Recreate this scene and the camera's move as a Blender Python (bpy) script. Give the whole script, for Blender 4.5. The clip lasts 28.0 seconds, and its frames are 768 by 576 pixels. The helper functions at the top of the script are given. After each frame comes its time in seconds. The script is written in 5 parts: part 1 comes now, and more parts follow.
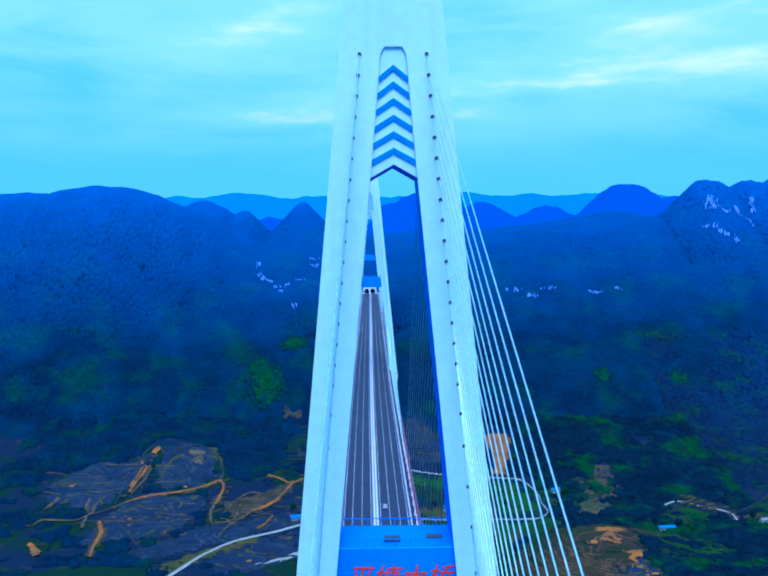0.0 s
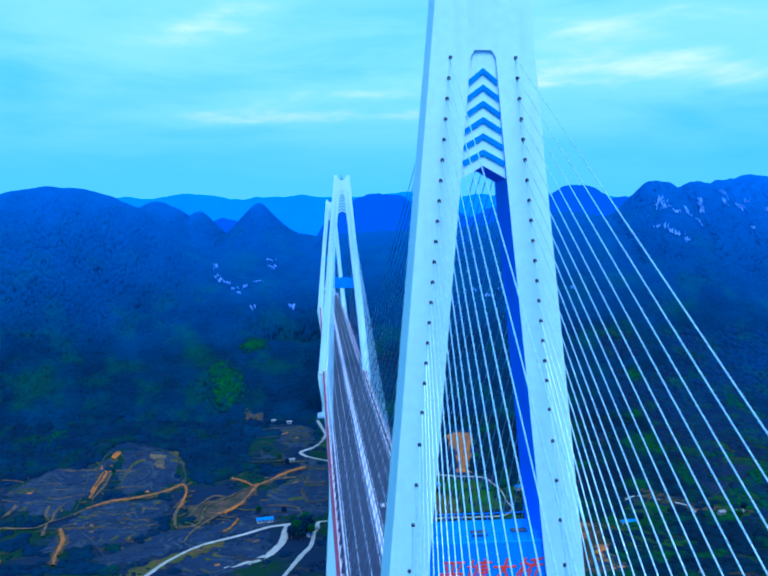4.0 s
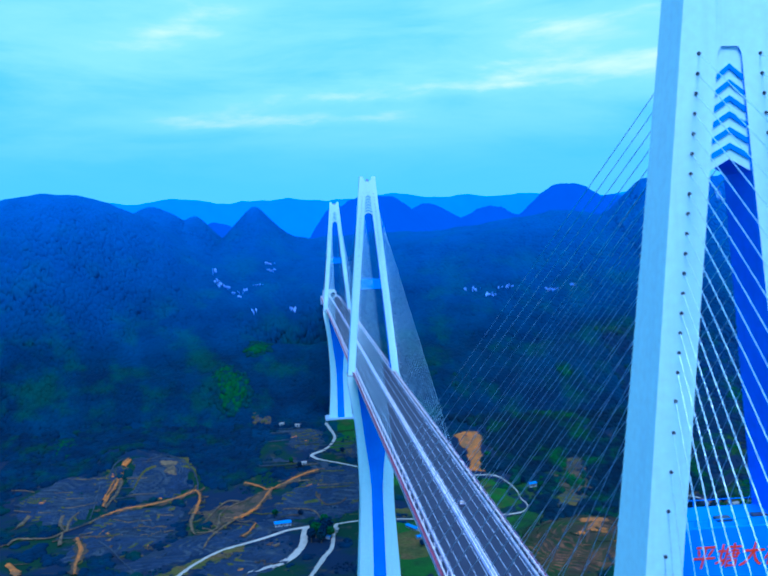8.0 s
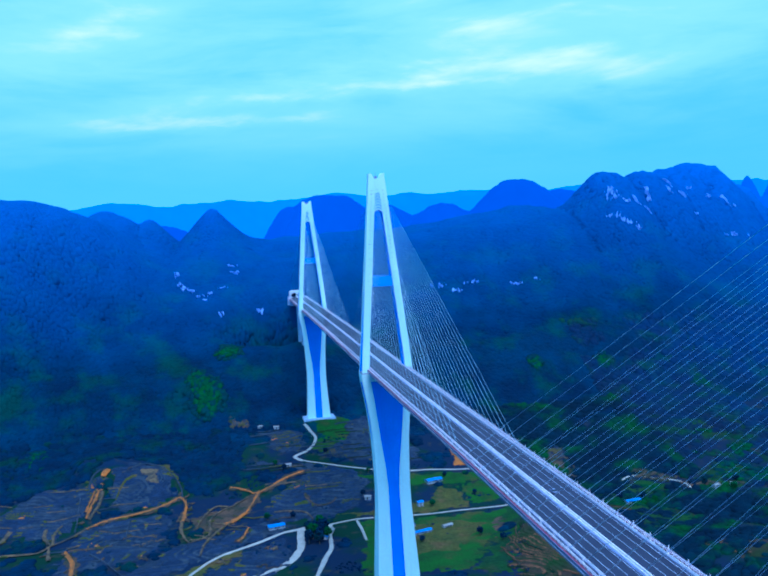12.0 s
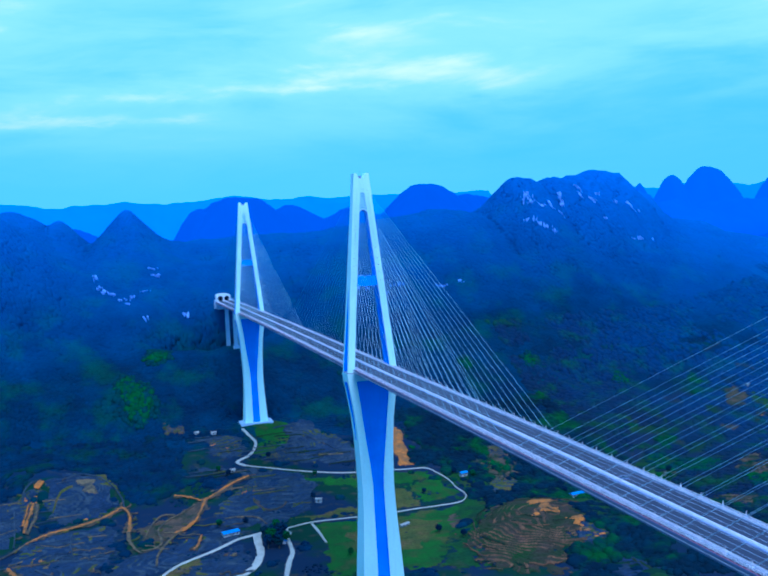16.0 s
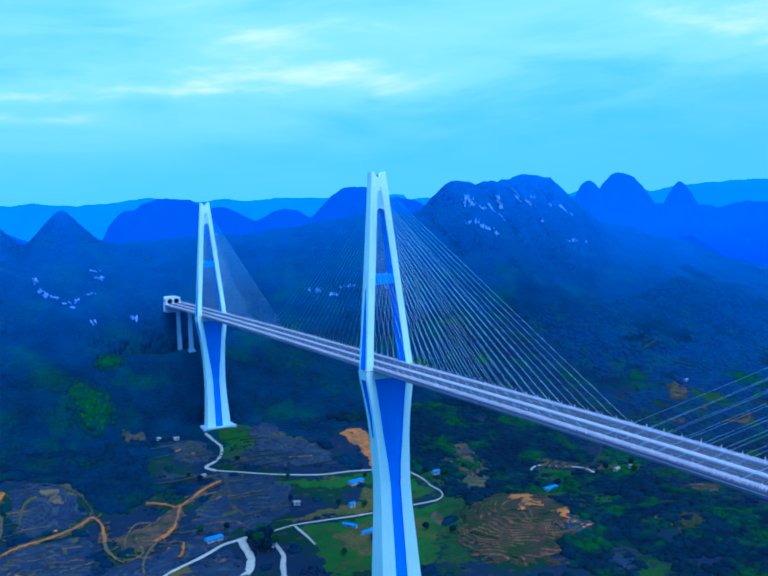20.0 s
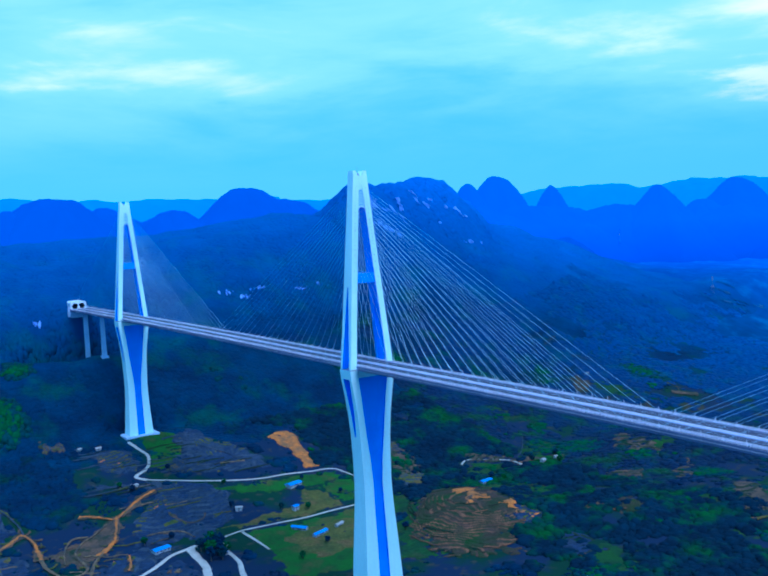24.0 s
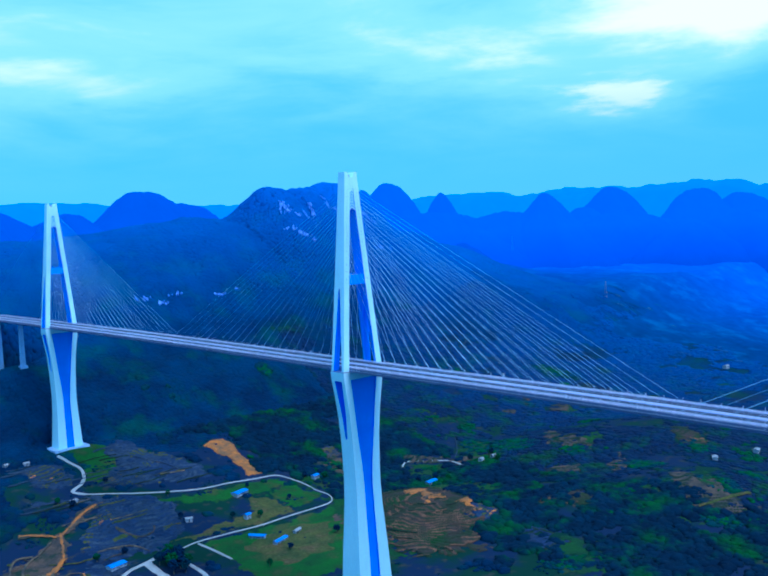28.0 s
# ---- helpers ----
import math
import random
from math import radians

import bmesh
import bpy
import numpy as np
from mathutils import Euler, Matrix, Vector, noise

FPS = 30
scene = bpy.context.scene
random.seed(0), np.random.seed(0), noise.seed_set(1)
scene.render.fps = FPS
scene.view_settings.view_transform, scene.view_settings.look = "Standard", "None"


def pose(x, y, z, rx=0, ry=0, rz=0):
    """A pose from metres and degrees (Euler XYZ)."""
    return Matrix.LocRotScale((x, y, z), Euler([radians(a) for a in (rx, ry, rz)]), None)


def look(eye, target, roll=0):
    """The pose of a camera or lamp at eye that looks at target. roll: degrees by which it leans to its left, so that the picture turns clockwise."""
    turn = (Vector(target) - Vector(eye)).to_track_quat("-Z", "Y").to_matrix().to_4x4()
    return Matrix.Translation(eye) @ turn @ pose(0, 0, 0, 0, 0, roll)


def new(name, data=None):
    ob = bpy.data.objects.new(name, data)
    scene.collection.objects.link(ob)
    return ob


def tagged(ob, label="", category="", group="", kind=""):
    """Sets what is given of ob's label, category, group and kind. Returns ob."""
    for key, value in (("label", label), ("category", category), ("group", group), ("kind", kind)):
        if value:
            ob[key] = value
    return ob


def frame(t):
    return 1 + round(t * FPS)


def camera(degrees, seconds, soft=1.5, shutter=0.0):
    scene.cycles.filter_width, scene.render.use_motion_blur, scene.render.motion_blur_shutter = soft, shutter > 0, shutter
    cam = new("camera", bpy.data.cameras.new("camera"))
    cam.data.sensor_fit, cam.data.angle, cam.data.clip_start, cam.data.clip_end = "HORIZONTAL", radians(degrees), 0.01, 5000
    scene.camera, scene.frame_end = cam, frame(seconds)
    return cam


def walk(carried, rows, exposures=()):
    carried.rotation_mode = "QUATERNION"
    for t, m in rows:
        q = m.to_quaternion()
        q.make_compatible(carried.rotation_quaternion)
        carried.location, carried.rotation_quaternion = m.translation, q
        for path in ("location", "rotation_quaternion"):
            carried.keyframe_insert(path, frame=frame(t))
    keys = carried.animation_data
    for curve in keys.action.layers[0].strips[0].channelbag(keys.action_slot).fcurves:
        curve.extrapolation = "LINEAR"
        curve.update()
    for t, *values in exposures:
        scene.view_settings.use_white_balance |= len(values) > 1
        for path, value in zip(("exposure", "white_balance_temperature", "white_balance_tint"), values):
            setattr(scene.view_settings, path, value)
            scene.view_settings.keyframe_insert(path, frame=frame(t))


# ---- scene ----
cam = camera(47.4, 28.0, soft=2.1, shutter=0.5)
PATH = [
    (0, (-0.551, -669.157, 99.431), (-0.519, -667.161, 99.319), -0.4),
    (0.5, (-1.717, -669.372, 99.228), (-1.672, -667.376, 99.117), -0.5),
    (1, (-3.622, -669.501, 99.181), (-3.568, -667.505, 99.069), -0.5),
    (1.5, (-6.003, -669.687, 99.211), (-5.937, -667.692, 99.099), -0.5),
    (2, (-8.673, -669.851, 99.311), (-8.595, -667.856, 99.2), -0.5),
    (2.5, (-11.373, -669.889, 99.421), (-11.281, -667.894, 99.309), -0.5),
    (4.5, (-22.592, -670.051, 99.518), (-22.425, -668.061, 99.407), -0.6),
    (5, (-25.59, -670.006, 99.51), (-25.415, -668.017, 99.399), -0.6),
    (5.5, (-28.845, -669.916, 99.491), (-28.665, -667.927, 99.38), -0.9),
    (6, (-33.011, -669.762, 99.483), (-32.83, -667.773, 99.372), -1.1),
    (6.5, (-38.116, -669.577, 99.479), (-37.931, -667.589, 99.369), -1.4),
    (7, (-44.017, -669.36, 99.473), (-43.83, -667.371, 99.363), -1.5),
    (7.5, (-50.438, -669.104, 99.459), (-50.242, -667.117, 99.35), -1.8),
    (8, (-57.063, -668.787, 99.389), (-56.862, -666.8, 99.281), -1.7),
    (8.5, (-63.654, -668.266, 99.204), (-63.444, -666.28, 99.097), -1.9),
    (9, (-70.334, -667.511, 98.962), (-70.118, -665.525, 98.855), -2.2),
    (9.5, (-77.515, -666.723, 98.842), (-77.293, -664.738, 98.736), -2.4),
    (10, (-85.331, -665.916, 98.95), (-85.092, -663.934, 98.843), -2.6),
    (10.5, (-93.531, -664.837, 99.217), (-93.273, -662.857, 99.108), -2.8),
    (11, (-101.911, -663.372, 99.504), (-101.631, -661.394, 99.393), -2.9),
    (11.5, (-110.353, -661.64, 99.689), (-110.046, -659.667, 99.577), -3.0),
    (12, (-118.663, -659.837, 99.683), (-118.304, -657.873, 99.568), -3.1),
    (12.5, (-127.055, -658.108, 99.62), (-126.658, -656.151, 99.506), -3.2),
    (14.5, (-164.604, -650.591, 99.99), (-164.082, -648.664, 99.873), -2.9),
    (15, (-175.085, -648.123, 100.019), (-174.532, -646.204, 99.901), -2.8),
    (15.5, (-185.796, -645.342, 100.012), (-185.212, -643.433, 99.894), -2.9),
    (16, (-196.408, -642.256, 99.935), (-195.784, -640.359, 99.817), -2.9),
    (16.5, (-207.024, -638.996, 99.868), (-206.36, -637.113, 99.749), -2.9),
    (17, (-217.782, -635.631, 99.871), (-217.077, -633.763, 99.752), -3.0),
    (17.5, (-228.712, -632.102, 99.913), (-227.972, -630.247, 99.793), -3.0),
    (18, (-239.666, -628.226, 99.95), (-238.907, -626.379, 99.83), -3.0),
    (18.5, (-250.51, -623.946, 99.94), (-249.732, -622.108, 99.82), -3.0),
    (19, (-261.335, -619.487, 99.821), (-260.538, -617.657, 99.702), -2.8),
    (19.5, (-272.254, -614.988, 99.646), (-271.437, -613.167, 99.527), -2.8),
    (20, (-283.24, -610.278, 99.585), (-282.396, -608.469, 99.466), -2.8),
    (20.5, (-294.201, -605.171, 99.753), (-293.322, -603.379, 99.633), -2.8),
    (21, (-304.986, -599.668, 100.15), (-304.069, -597.895, 100.027), -2.9),
    (21.5, (-315.577, -594.058, 100.52), (-314.624, -592.304, 100.396), -2.9),
    (23.5, (-358.584, -571.06, 101.155), (-357.49, -569.39, 101.028), -2.9),
    (24, (-368.991, -564.474, 101.324), (-367.859, -562.83, 101.195), -2.9),
    (24.5, (-379.114, -557.767, 101.209), (-377.945, -556.149, 101.08), -2.8),
    (25, (-388.816, -550.917, 100.929), (-387.61, -549.326, 100.8), -2.8),
    (25.5, (-398.201, -543.78, 100.816), (-396.961, -542.216, 100.689), -2.7),
    (26, (-407.453, -536.387, 100.944), (-406.178, -534.852, 100.815), -2.7),
    (26.5, (-416.692, -528.822, 101.214), (-415.384, -527.315, 101.085), -2.8),
    (27, (-425.926, -521.167, 101.493), (-424.596, -519.68, 101.365), -2.8),
    (27.5, (-435.134, -513.476, 101.638), (-433.784, -512.006, 101.509), -2.7),
    (28, (-444.476, -505.614, 101.504), (-443.106, -504.163, 101.377), -2.7),
]
walk(cam, [(t, look(eye, target, roll)) for t, eye, target, roll in PATH], [(0, 0.78, 5000, 18), (28, 0.78, 5000, 18)])

# ---- world and light ----
SUN_AZ, SUN_EL = radians(178), radians(60)
world = bpy.data.worlds.new("sky")
scene.world = world
world.use_nodes = True
wn, wl = world.node_tree.nodes, world.node_tree.links
wn.clear()


def wnode(kind, **props):
    n = wn.new(kind)
    for k, v in props.items():
        n.inputs[k].default_value = v
    return n


sky = wn.new("ShaderNodeTexSky")
sky.sky_type, sky.sun_disc = "NISHITA", False
sky.sun_elevation, sky.sun_rotation = SUN_EL, SUN_AZ
sky.altitude, sky.air_density, sky.dust_density, sky.ozone_density = 600, 1.0, 0.6, 2.5
geo = wn.new("ShaderNodeTexCoord")
flat = wnode("ShaderNodeMapping", Scale=(1.0, 1.0, 4.6))
wl.new(geo.outputs["Generated"], flat.inputs["Vector"])
streak = wnode("ShaderNodeTexNoise", Scale=4.2, Detail=8.0, Roughness=0.56, Distortion=0.35)
wl.new(flat.outputs["Vector"], streak.inputs["Vector"])
broad = wnode("ShaderNodeTexNoise", Scale=1.3, Detail=3.0, Roughness=0.5)
wl.new(flat.outputs["Vector"], broad.inputs["Vector"])
both = wn.new("ShaderNodeMath")
both.operation = "MULTIPLY_ADD"
both.inputs[1].default_value = 0.55
wl.new(broad.outputs["Fac"], both.inputs[0])
wl.new(streak.outputs["Fac"], both.inputs[2])
# single banks and streaks of cloud: bearing, height, half-length, half-depth (degrees), rise along the streak, weight
STREAKS = [(-0.5, 7.8, 8.5, 0.65, 0.0, 0.27), (6.5, 9.8, 7.5, 0.75, 0.07, 0.27), (22.0, 10.3, 11.0, 1.3, -0.02, 0.30),
           (-13.5, 5.8, 7.0, 0.9, 0.0, 0.16), (27.0, 9.3, 6.0, 0.8, 0.0, 0.16), (50.0, 10.2, 5.0, 0.8, -0.05, 0.22),
           (58.2, 8.0, 4.6, 1.0, 0.0, 0.66), (65.0, 12.6, 11.0, 3.2, 0.0, 0.56), (-5.5, 13.5, 4.0, 1.6, 0.0, 0.14),
           (16.5, 13.2, 7.0, 1.6, -0.05, 0.12), (45.5, 11.8, 6.0, 2.0, 0.0, 0.32), (-13.0, 12.3, 6.0, 1.6, 0.1, 0.08)]


def wmath(op, a, b=None, c=None):
    n = wn.new("ShaderNodeMath")
    n.operation = op
    for i, v in enumerate((a, b, c)):
        if v is None:
            continue
        if isinstance(v, (int, float)):
            n.inputs[i].default_value = v
        else:
            wl.new(v, n.inputs[i])
    return n.outputs[0]


split = wn.new("ShaderNodeSeparateXYZ")
wl.new(geo.outputs["Generated"], split.inputs[0])
# ragged edges: the bearings and heights are pushed about by noise
fray = wnode("ShaderNodeTexNoise", Scale=7.0, Detail=6.0, Roughness=0.6)
wl.new(flat.outputs["Vector"], fray.inputs["Vector"])
pushed = wn.new("ShaderNodeSeparateColor")
wl.new(fray.outputs["Color"], pushed.inputs[0])
bearing = wmath("MULTIPLY_ADD", wmath("ARCTAN2", split.outputs["X"], split.outputs["Y"]), 57.3, wmath("MULTIPLY_ADD", pushed.outputs["Red"], 14.0, -7.0))
upward = wmath("MULTIPLY_ADD", wmath("ARCSINE", split.outputs["Z"]), 57.3, wmath("MULTIPLY_ADD", pushed.outputs["Green"], 3.2, -1.6))
# the cover closes in higher up
closed = wn.new("ShaderNodeMapRange")
closed.interpolation_type = "SMOOTHSTEP"
for k, v in (("From Min", 4.0), ("From Max", 15.0), ("To Min", -0.02), ("To Max", 0.13)):
    closed.inputs[k].default_value = v
wl.new(upward, closed.inputs["Value"])
heap_sum = wmath("ADD", both.outputs[0], closed.outputs["Result"])
for s_az, s_el, s_half, s_deep, s_rise, s_weight in STREAKS:
    along = wmath("SUBTRACT", bearing, s_az)
    off = wmath("MULTIPLY_ADD", along, -s_rise, wmath("SUBTRACT", upward, s_el))
    u, v = wmath("MULTIPLY", along, 1 / s_half), wmath("MULTIPLY", off, 1 / s_deep)
    far_off = wmath("MULTIPLY_ADD", u, u, wmath("MULTIPLY", v, v))
    heap_sum = wmath("MULTIPLY_ADD", wmath("EXPONENT", wmath("MULTIPLY", far_off, -1.0)), s_weight, heap_sum)
cover = wn.new("ShaderNodeMapRange")
cover.interpolation_type = "SMOOTHSTEP"
for k, v in (("From Min", 0.58), ("From Max", 1.12), ("To Min", 0.14), ("To Max", 0.86)):
    cover.inputs[k].default_value = v
wl.new(heap_sum, cover.inputs["Value"])
cloud = wn.new("ShaderNodeRGB")
cloud.outputs[0].default_value = (2.45, 5.2, 6.25, 1)
# the thickest cloud is the whitest
peak = wn.new("ShaderNodeMapRange")
peak.interpolation_type = "SMOOTHSTEP"
for k, v in (("From Min", 1.06), ("From Max", 1.42), ("To Min", 0.0), ("To Max", 1.0)):
    peak.inputs[k].default_value = v
wl.new(heap_sum, peak.inputs["Value"])
thick = wn.new("ShaderNodeMix")
thick.data_type = "RGBA"
thick.inputs[7].default_value = (7.2, 7.2, 7.6, 1)
wl.new(peak.outputs["Result"], thick.inputs[0])
wl.new(cloud.outputs[0], thick.inputs[6])
over = wn.new("ShaderNodeMix")
over.data_type = "RGBA"
# clouds thin out towards the horizon
thin = wn.new("ShaderNodeMapRange")
thin.interpolation_type = "SMOOTHSTEP"
for k, v in (("From Min", 0.03), ("From Max", 0.20), ("To Min", 0.0), ("To Max", 1.0)):
    thin.inputs[k].default_value = v
wl.new(split.outputs["Z"], thin.inputs["Value"])
veil = wn.new("ShaderNodeMath")
veil.operation = "MULTIPLY"
wl.new(cover.outputs["Result"], veil.inputs[0])
wl.new(thin.outputs["Result"], veil.inputs[1])
wl.new(veil.outputs[0], over.inputs[0])
tint = wn.new("ShaderNodeMix")
tint.data_type, tint.blend_type = "RGBA", "MULTIPLY"
tint.inputs[0].default_value, tint.inputs[7].default_value = 1.0, (0.30, 0.95, 1.50, 1)
wl.new(sky.outputs["Color"], tint.inputs[6])
# the air low over the hills is a deeper blue than the sky above it
height = wn.new("ShaderNodeMapRange")
height.interpolation_type = "SMOOTHSTEP"
for k, v in (("From Min", 0.02), ("From Max", 0.26), ("To Min", 0.0), ("To Max", 1.0)):
    height.inputs[k].default_value = v
wl.new(split.outputs["Z"], height.inputs["Value"])
air = wn.new("ShaderNodeMix")
air.data_type = "RGBA"
air.inputs[6].default_value, air.inputs[7].default_value = (0.60, 2.40, 4.5, 1), (0.85, 4.0, 6.0, 1)
wl.new(height.outputs["Result"], air.inputs[0])
low = wn.new("ShaderNodeMix")
low.data_type = "RGBA"
low.inputs[0].default_value = 0.7
wl.new(tint.outputs[2], low.inputs[6])
wl.new(air.outputs[2], low.inputs[7])
wl.new(low.outputs[2], over.inputs[6])
wl.new(thick.outputs[2], over.inputs[7])
bg = wnode("ShaderNodeBackground", Strength=0.10)
wl.new(over.outputs[2], bg.inputs["Color"])
wl.new(bg.outputs[0], wn.new("ShaderNodeOutputWorld").inputs["Surface"])

sun = new("sun", bpy.data.lights.new("sun", "SUN"))
sun.data.energy, sun.data.angle, sun.data.color = 1.75, radians(30), (0.92, 0.98, 0.94)
sun.matrix_world = look((0, 0, 400), (-math.sin(SUN_AZ) * math.cos(SUN_EL), -math.cos(SUN_AZ) * math.cos(SUN_EL), 400 - math.sin(SUN_EL)))


# ---- materials ----
def material(name, base, rough=0.6, second=None, grain=(0.5, 4.0), bump=0.0, bump_scale=8.0, metal=0.0, stain=None, spec=0.5, island=0.0, glow=None, even=0.18, third=None):
    """A surface with two scales of variation: broad patches towards second, fine grain, and bump. Sizes in metres."""
    m = bpy.data.materials.new(name)
    m.use_nodes = True
    n, l = m.node_tree.nodes, m.node_tree.links
    p = n["Principled BSDF"]
    p.inputs["Roughness"].default_value, p.inputs["Metallic"].default_value = rough, metal
    p.inputs["Specular IOR Level"].default_value = spec
    pos = n.new("ShaderNodeNewGeometry")
    second = second or tuple(c * 0.8 for c in base)
    big, small = n.new("ShaderNodeTexNoise"), n.new("ShaderNodeTexNoise")
    for t, s, d in ((big, grain[0], 4.0), (small, grain[1], 5.0)):
        t.inputs["Scale"].default_value, t.inputs["Detail"].default_value = s, d
        l.new(pos.outputs["Position"], t.inputs["Vector"])
    mix = n.new("ShaderNodeMix")
    mix.data_type = "RGBA"
    mix.inputs[6].default_value, mix.inputs[7].default_value = (*base, 1), (*second, 1)
    ramp = n.new("ShaderNodeMapRange")
    ramp.inputs["From Min"].default_value, ramp.inputs["From Max"].default_value = 0.35, 0.65
    l.new(big.outputs["Fac"], ramp.inputs["Value"])
    l.new(ramp.outputs["Result"], mix.inputs[0])
    out = mix.outputs[2]
    if third:
        # wide drifts of another tone
        colour, scale, amount = third
        wide = n.new("ShaderNodeTexNoise")
        wide.inputs["Scale"].default_value, wide.inputs["Detail"].default_value, wide.inputs["Roughness"].default_value = scale, 5.0, 0.6
        l.new(pos.outputs["Position"], wide.inputs["Vector"])
        wr = n.new("ShaderNodeMapRange")
        wr.interpolation_type = "SMOOTHSTEP"
        wr.inputs["From Min"].default_value, wr.inputs["From Max"].default_value, wr.inputs["To Max"].default_value = 0.48, 0.68, amount
        l.new(wide.outputs["Fac"], wr.inputs["Value"])
        drift = n.new("ShaderNodeMix")
        drift.data_type = "RGBA"
        drift.inputs[7].default_value = (*colour, 1)
        l.new(wr.outputs["Result"], drift.inputs[0])
        l.new(out, drift.inputs[6])
        out = drift.outputs[2]
    hsv = n.new("ShaderNodeHueSaturation")
    val = n.new("ShaderNodeMapRange")
    val.inputs["From Min"].default_value, val.inputs["From Max"].default_value = 0.3, 0.7
    val.inputs["To Min"].default_value, val.inputs["To Max"].default_value = 1 - even, 1 + even
    l.new(small.outputs["Fac"], val.inputs["Value"])
    value = val.outputs["Result"]
    if island:
        rnd = n.new("ShaderNodeMapRange")
        rnd.inputs["To Min"].default_value, rnd.inputs["To Max"].default_value = 1 - island, 1 + island
        l.new(pos.outputs["Random Per Island"], rnd.inputs["Value"])
        mul = n.new("ShaderNodeMath")
        mul.operation = "MULTIPLY"
        l.new(value, mul.inputs[0])
        l.new(rnd.outputs["Result"], mul.inputs[1])
        value = mul.outputs[0]
    l.new(value, hsv.inputs["Value"])
    l.new(out, hsv.inputs["Color"])
    out = hsv.outputs["Color"]
    if stain:
        # rain streaks running down the face
        colour, amount = stain
        mp = n.new("ShaderNodeMapping")
        mp.inputs["Scale"].default_value = (0.9, 0.9, 0.035)
        l.new(pos.outputs["Position"], mp.inputs["Vector"])
        st = n.new("ShaderNodeTexNoise")
        st.inputs["Scale"].default_value, st.inputs["Detail"].default_value = 1.0, 6.0
        l.new(mp.outputs["Vector"], st.inputs["Vector"])
        sr = n.new("ShaderNodeMapRange")
        sr.inputs["From Min"].default_value, sr.inputs["From Max"].default_value = 0.5, 0.75
        sr.inputs["To Max"].default_value = amount
        l.new(st.outputs["Fac"], sr.inputs["Value"])
        sm = n.new("ShaderNodeMix")
        sm.data_type = "RGBA"
        sm.inputs[7].default_value = (*colour, 1)
        l.new(sr.outputs["Result"], sm.inputs[0])
        l.new(out, sm.inputs[6])
        out = sm.outputs[2]
    l.new(out, p.inputs["Base Color"])
    if bump:
        bt = n.new("ShaderNodeTexNoise")
        bt.inputs["Scale"].default_value, bt.inputs["Detail"].default_value = bump_scale, 6.0
        l.new(pos.outputs["Position"], bt.inputs["Vector"])
        bn = n.new("ShaderNodeBump")
        bn.inputs["Strength"].default_value, bn.inputs["Distance"].default_value = 1.0, bump
        l.new(bt.outputs["Fac"], bn.inputs["Height"])
        l.new(bn.outputs["Normal"], p.inputs["Normal"])
    if glow:
        p.inputs["Emission Color"].default_value, p.inputs["Emission Strength"].default_value = (*glow[0], 1), glow[1]
    return m


WHITE = material("pale_tower_paint", (0.57, 0.86, 0.97), 0.55, (0.53, 0.83, 0.96), (0.05, 0.8), stain=((0.40, 0.64, 0.85), 0.3), even=0.05)
BLUE = material("blue_tower_paint", (0.010, 0.255, 0.98), 0.45, (0.010, 0.22, 0.94), (0.06, 1.0), stain=((0.01, 0.14, 0.72), 0.25), even=0.05, spec=0.15)
DARK = material("anchor_steel", (0.03, 0.05, 0.09), 0.5, None, (1, 6))
CONCRETE = material("grey_concrete", (0.36, 0.50, 0.76), 0.8, (0.30, 0.43, 0.68), (0.08, 1.5), stain=((0.2, 0.28, 0.46), 0.4))
ASPHALT = material("dark_asphalt", (0.026, 0.031, 0.072), 0.7, (0.020, 0.025, 0.060), (0.05, 3.0), spec=0.25)
LINE = material("road_marking", (0.50, 0.57, 0.80), 0.7, (0.40, 0.46, 0.66), (0.2, 4.0))
RAIL = material("galvanised_rail", (0.96, 0.84, 0.97), 0.4, (0.86, 0.76, 0.92), (0.3, 4.0))
DECK = material("deck_steel_paint", (0.27, 0.33, 0.62), 0.6, (0.21, 0.27, 0.53), (0.1, 2.0))
RED = material("red_walkway_paint", (0.22, 0.030, 0.085), 0.7, (0.16, 0.026, 0.07), (0.2, 3.0))
GIRDER = material("girder_steel_paint", (0.17, 0.20, 0.38), 0.5, (0.13, 0.16, 0.32), (0.1, 2.0))
CABLE = material("white_cable_sheath", (0.54, 0.76, 0.98), 0.38, (0.49, 0.70, 0.94), (0.1, 2.0), metal=0.75)
LETTER = material("red_letter_enamel", (0.95, 0.05, 0.01), 0.4, (0.85, 0.04, 0.01), (0.3, 3.0))
FOREST = material("forest_floor", (0.0036, 0.027, 0.078), 0.95, (0.0020, 0.0145, 0.049), (0.018, 0.12), bump=0.12, bump_scale=0.12, spec=0.05, even=0.18, third=((0.0045, 0.044, 0.042), 0.016, 0.75))


